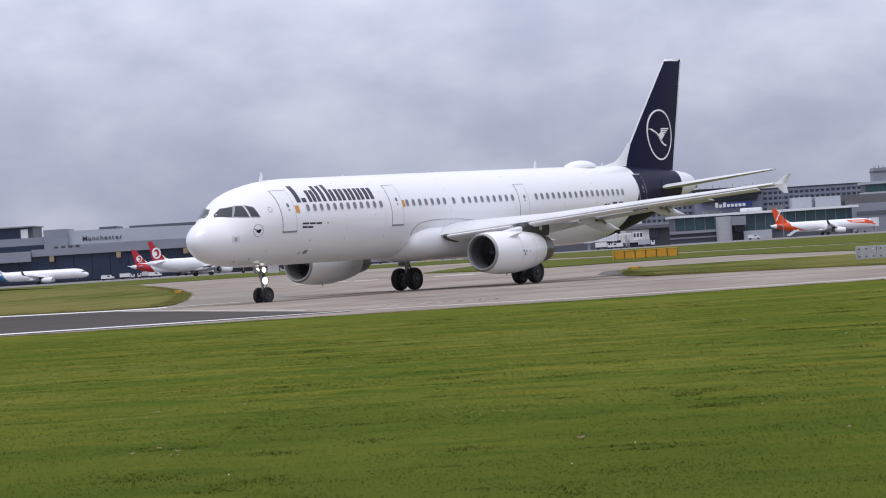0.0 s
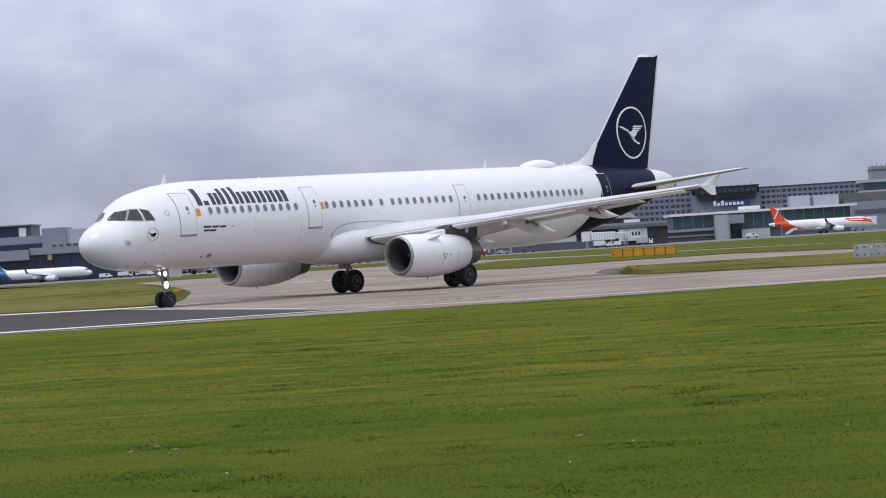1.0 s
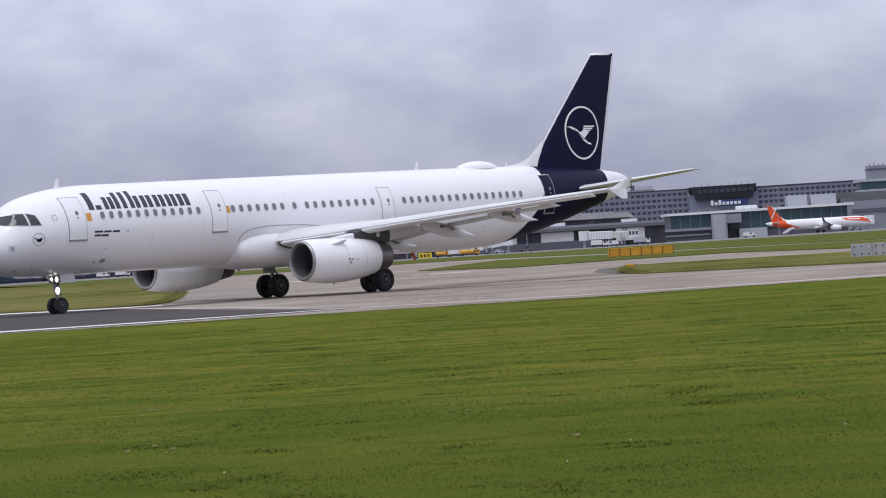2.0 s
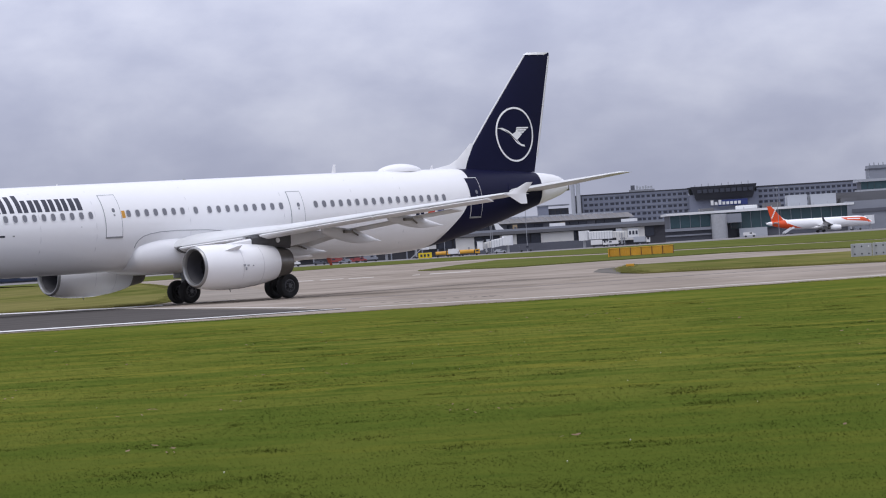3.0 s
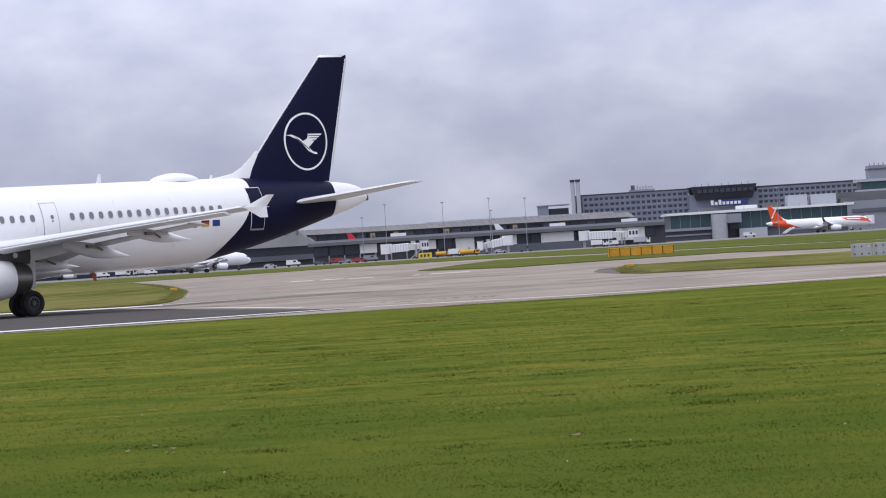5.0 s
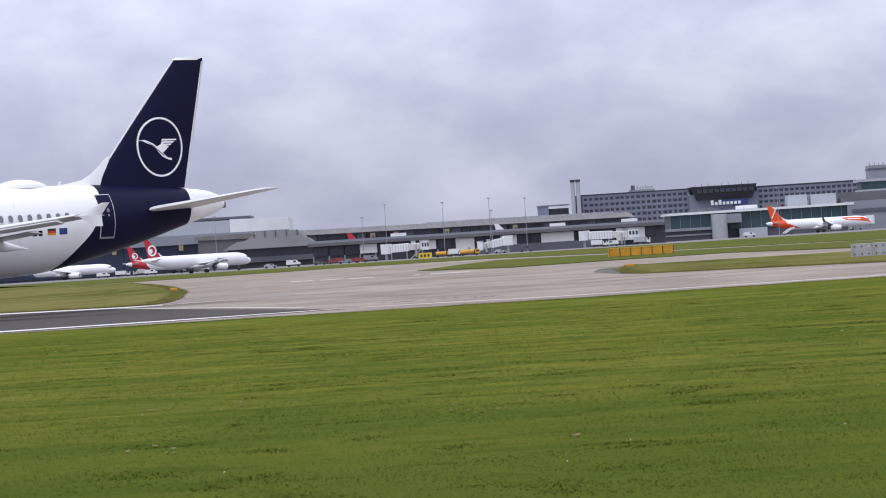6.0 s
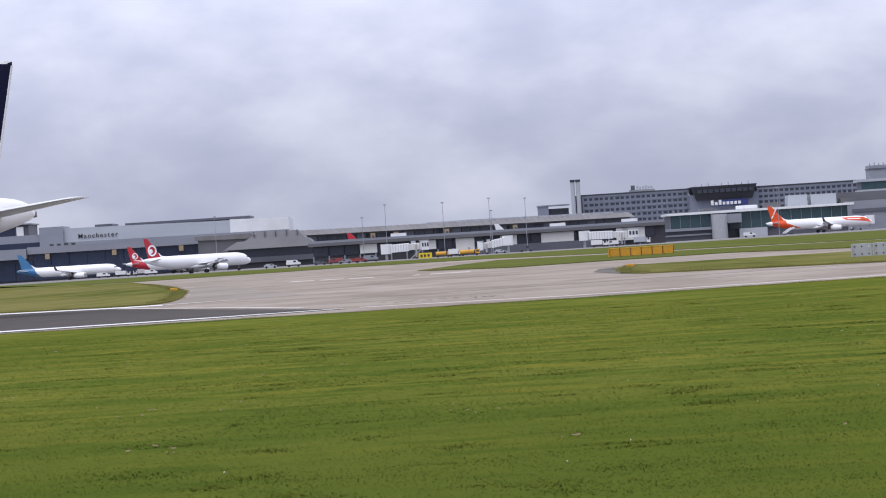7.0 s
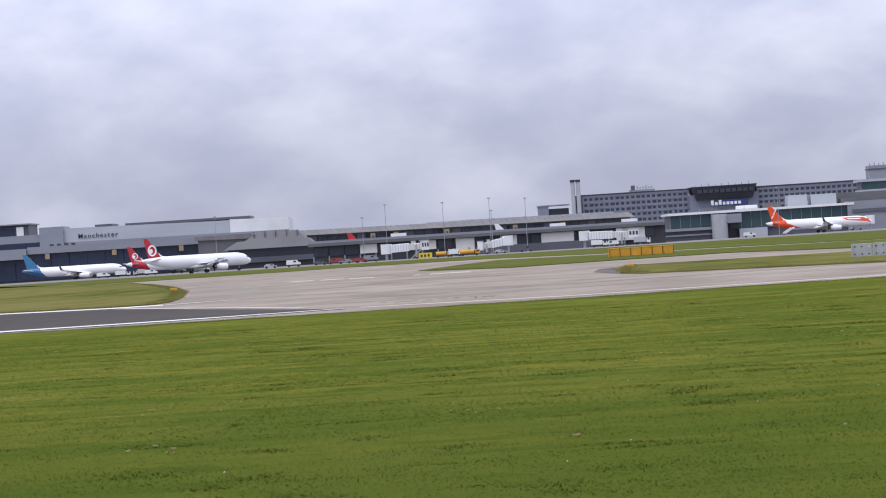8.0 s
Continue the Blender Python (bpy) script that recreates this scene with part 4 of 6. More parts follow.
    stroke(bm, [(39.72, 7.82), (39.95, 7.8), (40.42, 7.6), (40.66, 7.42), (40.98, 7.1), (41.3, 6.96), (41.5, 6.93), (41.48, 7.02), (41.25, 7.06), (41.0, 7.26), (40.72, 7.52), (40.5, 7.68), (40.1, 7.84)])
    stroke(bm, [(40.62, 7.5), (40.98, 7.24), (41.2, 7.4), (41.32, 7.52), (41.0, 7.7), (40.9, 7.62)])
    for i in range(4):
        z = 7.5 + .1 * i
        stroke(bm, [(40.9 + .02 * i, z - .02), (41.3 + .15 * i, z - .02), (41.36 + .15 * i, z + .045), (40.95 + .02 * i, z + .055)])
    part("bird_shape", bm, MARK_WHITE, ring, "plain white bird shape")
    # pale leading and trailing edges of the fin
    panel("fin_leading_edge", [(0, 37.97, .16, 6.95, .5, 0), (0, 39.29, .16, 8.5, .5, 0), (0, 42.05, .14, 11.6, .5, 0)], SEAM_WHITE, jet, "pale metal leading edge", vertical=True)
    panel("fin_trailing_edge", [(0, 42.5, .14, 6.3, .4, 0), (0, 43.76, .13, 11.55, .4, 0)], SEAM_WHITE, jet, vertical=True)
    panel("fin_cap", [(0, 42.0, 1.8, 11.62, .09, 0), (0, 42.3, 1.55, 11.74, .06, 0)], MARK_WHITE, jet, "thin white cap on the fin's tip", vertical=True, n=14)
    # tailplane root fairing and door to the rear
    bm = bmesh.new()
    patch(bm, [(39.3, 4.2), (41.5, 4.05), (41.4, 4.95), (39.5, 5.0)], n=(8, 6), off=.012)
    part("trim_plate", bm, NAVY, jet, "navy plate round the tailplane root")


NAME_GREY = material("slate_lettering_paint", (0.028, 0.03, 0.05), 0.45, vary=0.15)
FLAG_BLUE = material("flag_blue", (0.02, 0.04, 0.2), 0.4)
RED_MAST = material("rust_red_paint", (0.42, 0.07, 0.03), 0.5, vary=0.3)
MARK_WHITE = material("white_marking", (0.88, 0.88, 0.88), 0.35, vary=0.05)
dress_jet()


# ---- the airport beyond ----
CLAD = material("grey_cladding", (0.24, 0.255, 0.295), 0.5, vary=0.18, scale=0.05, fine=0.6, stretch=(1, 1, 4))
CLAD_LIGHT = material("pale_cladding", (0.40, 0.42, 0.46), 0.5, vary=0.12, scale=0.05, fine=0.6, stretch=(1, 1, 4))
CLAD_DARK = material("dark_cladding", (0.095, 0.10, 0.125), 0.55, vary=0.3, scale=0.06, fine=0.7)
ROOF_GREY = material("roof_sheet", (0.13, 0.13, 0.14), 0.6, vary=0.3, scale=0.05, fine=0.5, stretch=(1, 1, 3))
FACADE_GLASS = material("navy_facade_glass", (0.03, 0.042, 0.08), 0.18, vary=0.35, scale=0.05, fine=0.4, gloss=0.35)
TEAL_GLASS = material("teal_facade_glass", (0.05, 0.095, 0.11), 0.15, vary=0.4, scale=0.06, fine=0.5, gloss=0.35)
DARK_GLASS = material("dark_window_glass", (0.055, 0.06, 0.08), 0.15, vary=0.3, scale=0.1, fine=1.0, gloss=0.3)
HOTEL_WALL = material("hotel_concrete", (0.20, 0.22, 0.285), 0.7, vary=0.15, scale=0.06, fine=0.8)
HOTEL_DARK = material("hotel_dark_cladding", (0.035, 0.038, 0.05), 0.5, vary=0.3, scale=0.08, fine=0.8)
WHITE_PANEL = material("white_wall_panel", (0.66, 0.65, 0.62), 0.55, vary=0.12, scale=0.1, fine=1.0)
BRIDGE_WHITE = material("jetbridge_white", (0.74, 0.75, 0.76), 0.45, vary=0.15, scale=0.2, fine=2.0)
YELLOW = material("signal_yellow_paint", (0.62, 0.31, 0.02), 0.5, vary=0.25, scale=0.6, fine=6)
YELLOW_BRIGHT = material("bright_yellow_sheet", (0.75, 0.55, 0.02), 0.5, vary=0.1)
GALVANISED = material("galvanised_sheet", (0.42, 0.43, 0.45), 0.5, 0.3, vary=0.2, scale=1.5, fine=12)
MAST = material("mast_steel", (0.3, 0.31, 0.34), 0.5, 0.3, vary=0.2)
VAN_WHITE = material("van_white", (0.7, 0.7, 0.7), 0.4, vary=0.08)
# dark tone for painted-in undercroft shade, lettering, chassis and feet
DARK = material("undercroft_shade_and_dark_paint", (0.06, 0.06, 0.07), 0.8, vary=0.3, scale=0.1, fine=1)
TAIL_RED = material("red_tail_paint", (0.48, 0.02, 0.035), 0.35, vary=0.12, scale=0.3)
TAIL_ORANGE = material("orange_tail_paint", (0.72, 0.075, 0.008), 0.35, vary=0.12, scale=0.3)
TAIL_BLUE = material("blue_tail_paint", (0.015, 0.12, 0.34), 0.35, vary=0.4, scale=0.35, second=(0.07, 0.2, 0.28))
TAIL_DARK = material("slate_tail_paint", (0.05, 0.055, 0.065), 0.35, vary=0.2)


def block(name, x0, x1, y0, y1, z0, z1, mat, parent, label="", bevel=0.0):
    return part(name, box(bmesh.new(), x0, x1, y0, y1, z0, z1, bevel), mat, parent, label, smooth=False)


def wedge_block(name, x0, x1, y0, y1, z0, zl, zr, mat, parent, label=""):
    """A block whose top slopes from zl to zr."""
    bm = bmesh.new()
    loft(bm, [[(x0, y0, z0), (x0, y1, z0), (x0, y1, zl), (x0, y0, zl)], [(x1, y0, z0), (x1, y1, z0), (x1, y1, zr), (x1, y0, zr)]])
    return part(name, bm, mat, parent, label, smooth=False)


def sign_text(text, size, mat, parent, x, y, z, name="sign"):
    cu = bpy.data.curves.new(name, "FONT")
    cu.body, cu.size, cu.extrude = text, size, 0.08
    cu.space_character = 1.35
    cu.offset = 0.005 * size
    ob = new(name + "_source", cu)
    dg = bpy.context.evaluated_depsgraph_get()
    me = bpy.data.meshes.new_from_object(ob.evaluated_get(dg))
    bpy.data.objects.remove(ob)
    me.materials.clear()
    me.materials.append(mat)
    ob = new(name, me)
    ob.parent = parent
    ob.matrix_basis = pose(x, y, z, 90, 0, 0)
    return ob


def main_terminal():
    b = empty("terminal_building", "long terminal with navy glass front and grey cladding", "building")
    block("wall", -330, -86, 1651, 1700, 0, 12.4, CLAD_DARK, b)
    for i in range(30):
        x = -330 + i * 8.13
        p = block("facade_glass", x + .12, x + 8.0, 1650.2, 1651, .8, 12.2 if x > -186 else 10.2, FACADE_GLASS, b)
    wedge_block("fascia", -186, -84, 1648.5, 1690, 12.4, 15.6, 15.2, CLAD, b, "grey metal fascia band")
    block("side_canopy", -330, -186.2, 1646, 1690, 10.4, 15.0, CLAD, b, "blue-grey low roof")
    block("side_clerestory", -330, -183, 1690.2, 1700, 15.0, 18.0, FACADE_GLASS, b)
    block("side_roof", -330, -183, 1690.2, 1720, 18.0, 21.5, CLAD, b)
    wedge_block("upper_hall", -175, -97, 1691, 1740, 15.4, 23.6, 22.6, CLAD_LIGHT, b, "pale grey clad upper hall")
    wedge_block("upper_base", -175, -70, 1690.4, 1691, 15.2, 17.2, 16.8, CLAD, b)
    wedge_block("end_hall", -97, -70, 1690.7, 1740, 15.2, 23.0, 22.4, BRIDGE_WHITE, b, "bright white clad end hall")
    block("plant_tower", -184.5, -173.5, 1689, 1720, 12.4, 24.6, CLAD, b, "grey plant tower")
    # dark plates colour in the shade of the tower's openings
    for i in range(4):
        block("dark_opening", -180 + i * 3.3, -178.2 + i * 3.3, 1688.8, 1689.1, 15.6, 16.8, DARK, b)
    block("roof_edge", -146, -88, 1702, 1735, 23.2, 24.3, CLAD_DARK, b, "dark raised roof edge")
    block("roof_plant", -160, -152, 1702, 1735, 23.2, 24.6, CLAD_DARK, b)
    x = -167.0
    for letter in "Manchester":
        ob = sign_text(letter, 3.1, DARK, b, x, 1690.6, 18.6, "sign_letter")
        x += max(v.co.x for v in ob.data.vertices) + .52
    for x in (-178, -148, -118):
        block("gate_sign", x, x + 2.0, 1647.9, 1648.4, 9.8, 12.2, GATE_TAN, b)
    return tagged(b, group="airport buildings")


def far_left_block():
    b = empty("office_block", "dark navy office block behind the terminal", "building", "airport buildings")
    block("wall", -330, -205, 1830, 1870, 0, 28.5, CLAD_DARK, b)
    block("glazing", -329, -212, 1829.5, 1830, 20, 27.8, FACADE_GLASS, b)
    block("stair_tower", -211, -207.5, 1829, 1830, 20, 27.5, BRIDGE_WHITE, b)
    block("roof_slab", -331, -204, 1828, 1871, 28.5, 29.1, CLAD, b)
    return b


def shed():
    b = empty("gate_building", "low gate building with dark stepped roofs", "building", "airport buildings")
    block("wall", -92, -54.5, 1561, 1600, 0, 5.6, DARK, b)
    block("window_band", -91, -55, 1560.4, 1561, 4.6, 8.2, DARK_GLASS, b)
    block("lower_band", -92, -54, 1559.5, 1561, 2.4, 4.6, CLAD_DARK, b)
    for k, (x0, x1, z0, z1, y) in enumerate(((-93, -53.5, 8.2, 11.6, 1558), (-84, -58, 11.6, 15.2, 1562))):
        bm = bmesh.new()
        loft(bm, [[(x0, y, z0), (x1, y, z0), (x1, y + 40, z0), (x0, y + 40, z0)], [(x0 + 6, y + 4, z1), (x1 - 3.5, y + 4, z1), (x1 - 3.5, y + 36, z1), (x0 + 6, y + 36, z1)]])
        part("roof", bm, ROOF_GREY, b, "dark grey sloping sheet roof", smooth=False)
    for i in range(5):
        block("roof_seam", -80 + i * 4.6, -79.7 + i * 4.6, 1563.2, 1566, 11.9, 15.4, CLAD_DARK, b)
    block("white_wall", -54, -44.8, 1559, 1600, 3.4, 7.4, WHITE_PANEL, b, "white wall panel")
    return b


def long_pier():
    b = empty("rear_pier", "long dark pier with a pale roof edge", "building", "airport buildings")
    ang = math.atan2(150, 163)
    b.matrix_basis = Matrix.Translation((-81, 1600, 0)) @ Matrix.Rotation(ang, 4, "Z")
    ln = 232.0
    block("wall", 0, ln, 0, 40, 0, 13.6, ROOF_GREY, b)
    n = 40
    for i in range(n):
        x = ln * i / n
        block("window_strip", x + .2, x + ln / n - .2, -.35, 0, 8.2, 12.2, DARK_GLASS if (i * 7) % 5 else CLAD_DARK, b)
    bm = bmesh.new()
    loft(bm, [[(-1, -2.6, 12.9), (ln + 1, -2.6, 12.9), (ln + 1, 41, 13.6), (-1, 41, 13.6)], [(-1, 1.5, 15.2), (ln + 1, 1.5, 15.2), (ln + 1, 41, 15.4), (-1, 41, 15.4)]])
    part("roof_edge", bm, ROOF_WARM, b, "weathered grey sloping roof edge", smooth=False)
    for i in range(58):
        x = i * 4.0
        bm = bmesh.new()
        loft(bm, [[(x, -2.75, 12.9), (x + .2, -2.75, 12.9), (x + .2, -2.5, 12.9), (x, -2.5, 12.9)], [(x, 1.35, 15.35), (x + .2, 1.35, 15.35), (x + .2, 1.6, 15.35), (x, 1.6, 15.35)]])
        part("roof_rib", bm, CLAD, b, smooth=False)
    for x in (64, 78, 109, 152, 183):
        sign = block("gate_sign", x, x + 2.6, -3.2, -2.7, 8.6, 12.2, GATE_TAN, b, "tan gate sign board")
        block("sign_bar", x + .7, x + 1.9, -3.3, -3.2, 9.4, 11.2, CLAD_DARK, sign)
    for i in range(14):
        block("roof_vent", ln * .55 + i * 7, ln * .55 + i * 7 + 4.5, 2, 30, 15.0, 15.9, CLAD_LIGHT, b)
    return b


def front_pier():
    b = empty("front_pier", "low pier with white wall panels and dark glazing", "building", "airport buildings")
    # wall coloured dark for the shade of the undercroft behind the columns
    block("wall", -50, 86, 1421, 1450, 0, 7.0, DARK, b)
    block("fascia", -52, 86, 1418, 1452, 6.9, 8.1, ROOF_GREY, b, "grey fascia band")
    block("roof_sheet", -52, 86, 1424, 1452, 8.1, 9.0, CLAD, b)
    for x0, x1 in ((-32, -25.4), (-5.5, -2.6), (5, 12.2), (22.2, 28.6), (38, 50.6), (67, 78)):
        block("white_wall", x0, x1, 1419.6, 1421, 1.9 if x0 > 0 else 3.2, 6.7, WHITE_PANEL, b)
    for i in range(22):
        x = -50 + i * 6
        block("window_pane", x + .2, x + 5.7, 1420.5, 1421, 3.0, 6.6, DARK_GLASS, b)
        block("column", x - .25, x + .25, 1419.2, 1419.8, 0, 3.0, CLAD, b)
    block("low_wall", 12.5, 60, 1412, 1413, 0, 3.0, CLAD_DARK, b)
    for x, z in ((42, 9.0), (-20, 9.0), (70, 9.0)):
        block("roof_unit", x, x + 6, 1430, 1436, z, z + 1.2, BRIDGE_WHITE, b)
    return b


def jetbridge(x, y, ln, rz, z=3.0, rise=0.0):
    """A telescoping bridge: rotunda, two ribbed tunnels, glazed cab with a canopy, drive legs, service stair."""
    b = empty("jet_bridge", "white passenger boarding bridge on steel legs", "boarding bridge", "boarding bridges", (x, y, 0), rz)

    def tunnel(name, x0, x1, w, z0, z1, mat):
        bm = bmesh.new()
        d0, d1 = rise * x0 / ln, rise * x1 / ln
        loft(bm, [[(x0, -w, z0 + d0), (x0, w, z0 + d0), (x0, w, z1 + d0 - .2), (x0, w - .2, z1 + d0), (x0, .2 - w, z1 + d0), (x0, -w, z1 + d0 - .2)],
                  [(x1, -w, z0 + d1), (x1, w, z0 + d1), (x1, w, z1 + d1 - .2), (x1, w - .2, z1 + d1), (x1, .2 - w, z1 + d1), (x1, -w, z1 + d1 - .2)]])
        t = part(name, bm, mat, b, smooth=False)
        n = max(3, int((x1 - x0) / .9))
        for i in range(n + 1):
            q = x0 + (x1 - x0) * i / n
            d = rise * q / ln
            for s in (-1, 1):
                block("wall_rib", q - .07, q + .07, s * w - .06, s * w + .06, z0 + d + .05, z1 + d - .1, CLAD_LIGHT, t)
        return t
    tunnel("outer_tunnel", ln * .1, ln * .62, 1.6, z, z + 2.9, BRIDGE_WHITE)
    tunnel("inner_tunnel", ln * .6, ln, 1.3, z + .25, z + 2.6, WHITE_PANEL)
    part("rotunda", rod(bmesh.new(), (0, 0, z - .3), (0, 0, z + 3.3), 2.0, 2.0, 20), BRIDGE_WHITE, b, "round white rotunda")
    part("rotunda_leg", rod(bmesh.new(), (0, 0, 0), (0, 0, z), .5, .5, 12), GALVANISED, b)
    top = z + rise
    cab = block("cab", ln * .96, ln * 1.18, -2.2, 2.2, top - .2, top + 3.2, BRIDGE_WHITE, b, bevel=.25)
    for q in (.985, 1.055, 1.125):
        block("cab_window", ln * q, ln * q + ln * .045, -2.27, -2.2, top + 1.1, top + 2.5, DARK_GLASS, cab)
    block("cab_roof", ln * .94, ln * 1.2, -2.35, 2.35, top + 3.2, top + 3.4, CLAD_LIGHT, cab)
    block("roof_unit", ln * .7, ln * .82, -.8, .8, z + 2.6 + rise * .8, z + 3.5 + rise * .8, CLAD_LIGHT, b)
    for s in (-1, 1):
        block("leg", ln * .8, ln * .8 + .6, s * 1.7 - .25, s * 1.7 + .25, .6, top + 2.0, GALVANISED, b)
    block("cross_beam", ln * .79, ln * .8 + .7, -1.9, 1.9, z - .4 + rise * .8, z - .05 + rise * .8, CLAD_DARK, b)
    block("wheel_bogie", ln * .77, ln * .9, -1.6, 1.6, .3, .8, CLAD_DARK, b)
    for s in (-1, 1):
        part("wheel", rod(bmesh.new(), (ln * .83, s * 1.3 - .2, .45), (ln * .83, s * 1.3 + .2, .45), .45, .45, 14), RUBBER, b)
    bm = bmesh.new()
    for s in (-2.1, -3.1):
        loft(bm, [[(ln * .62, s - .05, 0), (ln * .62 + .4, s - .05, 0), (ln * .62 + .4, s + .05, 0), (ln * .62, s + .05, 0)],
                  [(ln * .92, s - .05, top), (ln * .92 + .4, s - .05, top), (ln * .92 + .4, s + .05, top), (ln * .92, s + .05, top)]])
    part("service_stair", bm, GALVANISED, b, "steel service stair", smooth=False)
    return b


def hotel():
    b = empty("hotel_building", "grey concrete hotel with rows of dark windows", "building", "airport buildings")
    x0, x1, y = 77.0, 135.0, 2000.0
    zb, zt = 5.0, 27.2
    block("wall", x0, x1, y, y + 30, 0, zt, HOTEL_WALL, b)
    block("stair_end", x0 - 3.6, x0, y - .5, y + 30, 0, zt + .4, HOTEL_DARK, b)
    for k in range(7):
        z = zb + 3.1 * k
        for i in range(20):
            x = x0 + 1.0 + i * 2.85
            w = 1.7 if (i * 5 + k * 3) % 4 else 2.2
            block("window", x, x + w, y - .12, y, z + .9, z + 2.25, DARK_GLASS, b)
        block("floor_band", x0, x1, y - .3, y, z + 2.75, z + 3.05, CLAD, b)
    block("attic", x0 - 2, x1, y - .2, y + 30, zt, zt + .7, HOTEL_DARK, b)
    sign = block("roof_sign", 104, 106.2, y + 4, y + 4.3, 29.0, 31.4, CLAD_DARK, b)
    for i in range(6):
        block("sign_bar", 107 + i * 1.55, 108.1 + i * 1.55, y + 4, y + 4.3, 29.2, 30.6 + (.5 if i % 3 == 0 else 0), CLAD_LIGHT, b)
    block("sign_rail", 103, 117, y + 4.1, y + 4.25, 27.9, 29.0, MAST, b)
    # entrance tower with its dark crown
    block("tower_wall", 135, 172, y - 4, y + 30, 0, 24.0, HOTEL_WALL, b)
    bm = bmesh.new()
    loft(bm, [[(138.5, y - 7, 21.0), (169, y - 7, 21.0), (169, y + 28, 21.0), (138.5, y + 28, 21.0)], [(136, y - 9, 28.3), (171.5, y - 9, 28.3), (171.5, y + 28, 28.3), (136, y + 28, 28.3)]])
    crown = part("dark_crown", bm, HOTEL_DARK, b, "dark projecting top storey", smooth=False)
    for i in range(10):
        block("crown_window", 139 + i * 3.1, 141.5 + i * 3.1, y - 9.2, y - 8.4, 24.6, 26.6, DARK_GLASS, crown)
    for i in range(9):
        block("roof_pipe", 138 + i * 3.6, 138.3 + i * 3.6, y - 8, y - 7.6, 28.3, 29.2 + .4 * (i % 3), MAST, b)
    block("sign_board", 150, 166, y - 9.6, y - 9.2, 17.2, 20.4, SIGN_BLUE, b, "dark blue sign board")
    for i in range(8):
        block("sign_bar", 146 + i * 2.1, 147.5 + i * 2.1, y - 10.1, y - 9.7, 17.8, 19.4 + (1.0 if i in (0, 2) else 0), BRIDGE_WHITE, b)
    # the east wing
    block("wing_wall", 172, 300, y, y + 30, 0, 26.0, HOTEL_WALL, b)
    for k in range(7):
        z = zb + 2.9 * k
        for i in range(30):
            x = 173 + i * 2.85
            block("window", x, x + 1.9, y - .12, y, z + .9, z + 2.2, DARK_GLASS, b)
        block("floor_band", 172, 300, y - .3, y, z + 2.6, z + 2.9, CLAD, b)
    block("attic", 172, 300, y - .2, y + 30, 26.0, 26.8, HOTEL_DARK, b)
    return b


def small_far_things():
    b = empty("plant_block", "small grey plant block beside the chimneys", "building", "airport buildings")
    block("wall", 53, 58.5, 2000, 2020, 0, 23.0, HOTEL_WALL, b)
    block("side_wall", 58.5, 69.5, 2002, 2020, 0, 21.5, HOTEL_DARK, b)
    for i in range(3):
        block("window", 59.5 + i * 3, 61.8 + i * 3, 2001.6, 2002, 17.5, 20.3, DARK_GLASS, b)
    block("roof_slab", 52.5, 70, 1999.5, 2021, 23.0, 23.6, CLAD, b)
    c = empty("chimney_stack", "pair of pale concrete chimney stacks with dark caps", "chimney", "airport buildings")
    for x in (71.9, 74.8):
        bm = rod(bmesh.new(), (x, 1990, 0), (x, 1990, 35.0), 1.25, 1.1, 20)
        st = part("stack", bm, CLAD_LIGHT, c)
        bm = rod(bmesh.new(), (x, 1990, 35.0), (x, 1990, 36.3), 1.35, 1.35, 20)
        part("cap", bm, HOTEL_DARK, st)


def control_building():
    b = empty("control_tower", "grey control tower with a glazed cab", "tower", "airport buildings")
    y = 1700.0
    block("shaft", 199, 214, y, y + 16, 0, 17, CLAD, b)
    block("cab_floor", 193.5, 219, y - 3, y + 19, 17.0, 18.2, CLAD_LIGHT, b)
    for i in range(8):
        block("cab_glass", 194.2 + i * 3.1, 197.1 + i * 3.1, y - 2.6, y - 2.2, 18.2, 21.8, TEAL_GLASS, b)
    block("cab_core", 194.5, 218, y - 2.2, y + 18, 18.2, 21.8, CLAD_DARK, b)
    block("cab_roof", 193, 219.5, y - 3.4, y + 19.4, 21.8, 23.0, CLAD_LIGHT, b)
    block("top_house", 198.5, 215, y, y + 14, 23.0, 29.2, CLAD, b)
    block("top_band", 198.2, 215.3, y - .3, y + 14.3, 27.2, 27.8, CLAD_DARK, b)
    for i in range(7):
        block("roof_aerial", 199 + i * 2.1, 199.4 + i * 2.1, y + 2, y + 2.4, 29.2, 30.2 + .3 * (i % 2), MAST, b)
    return b


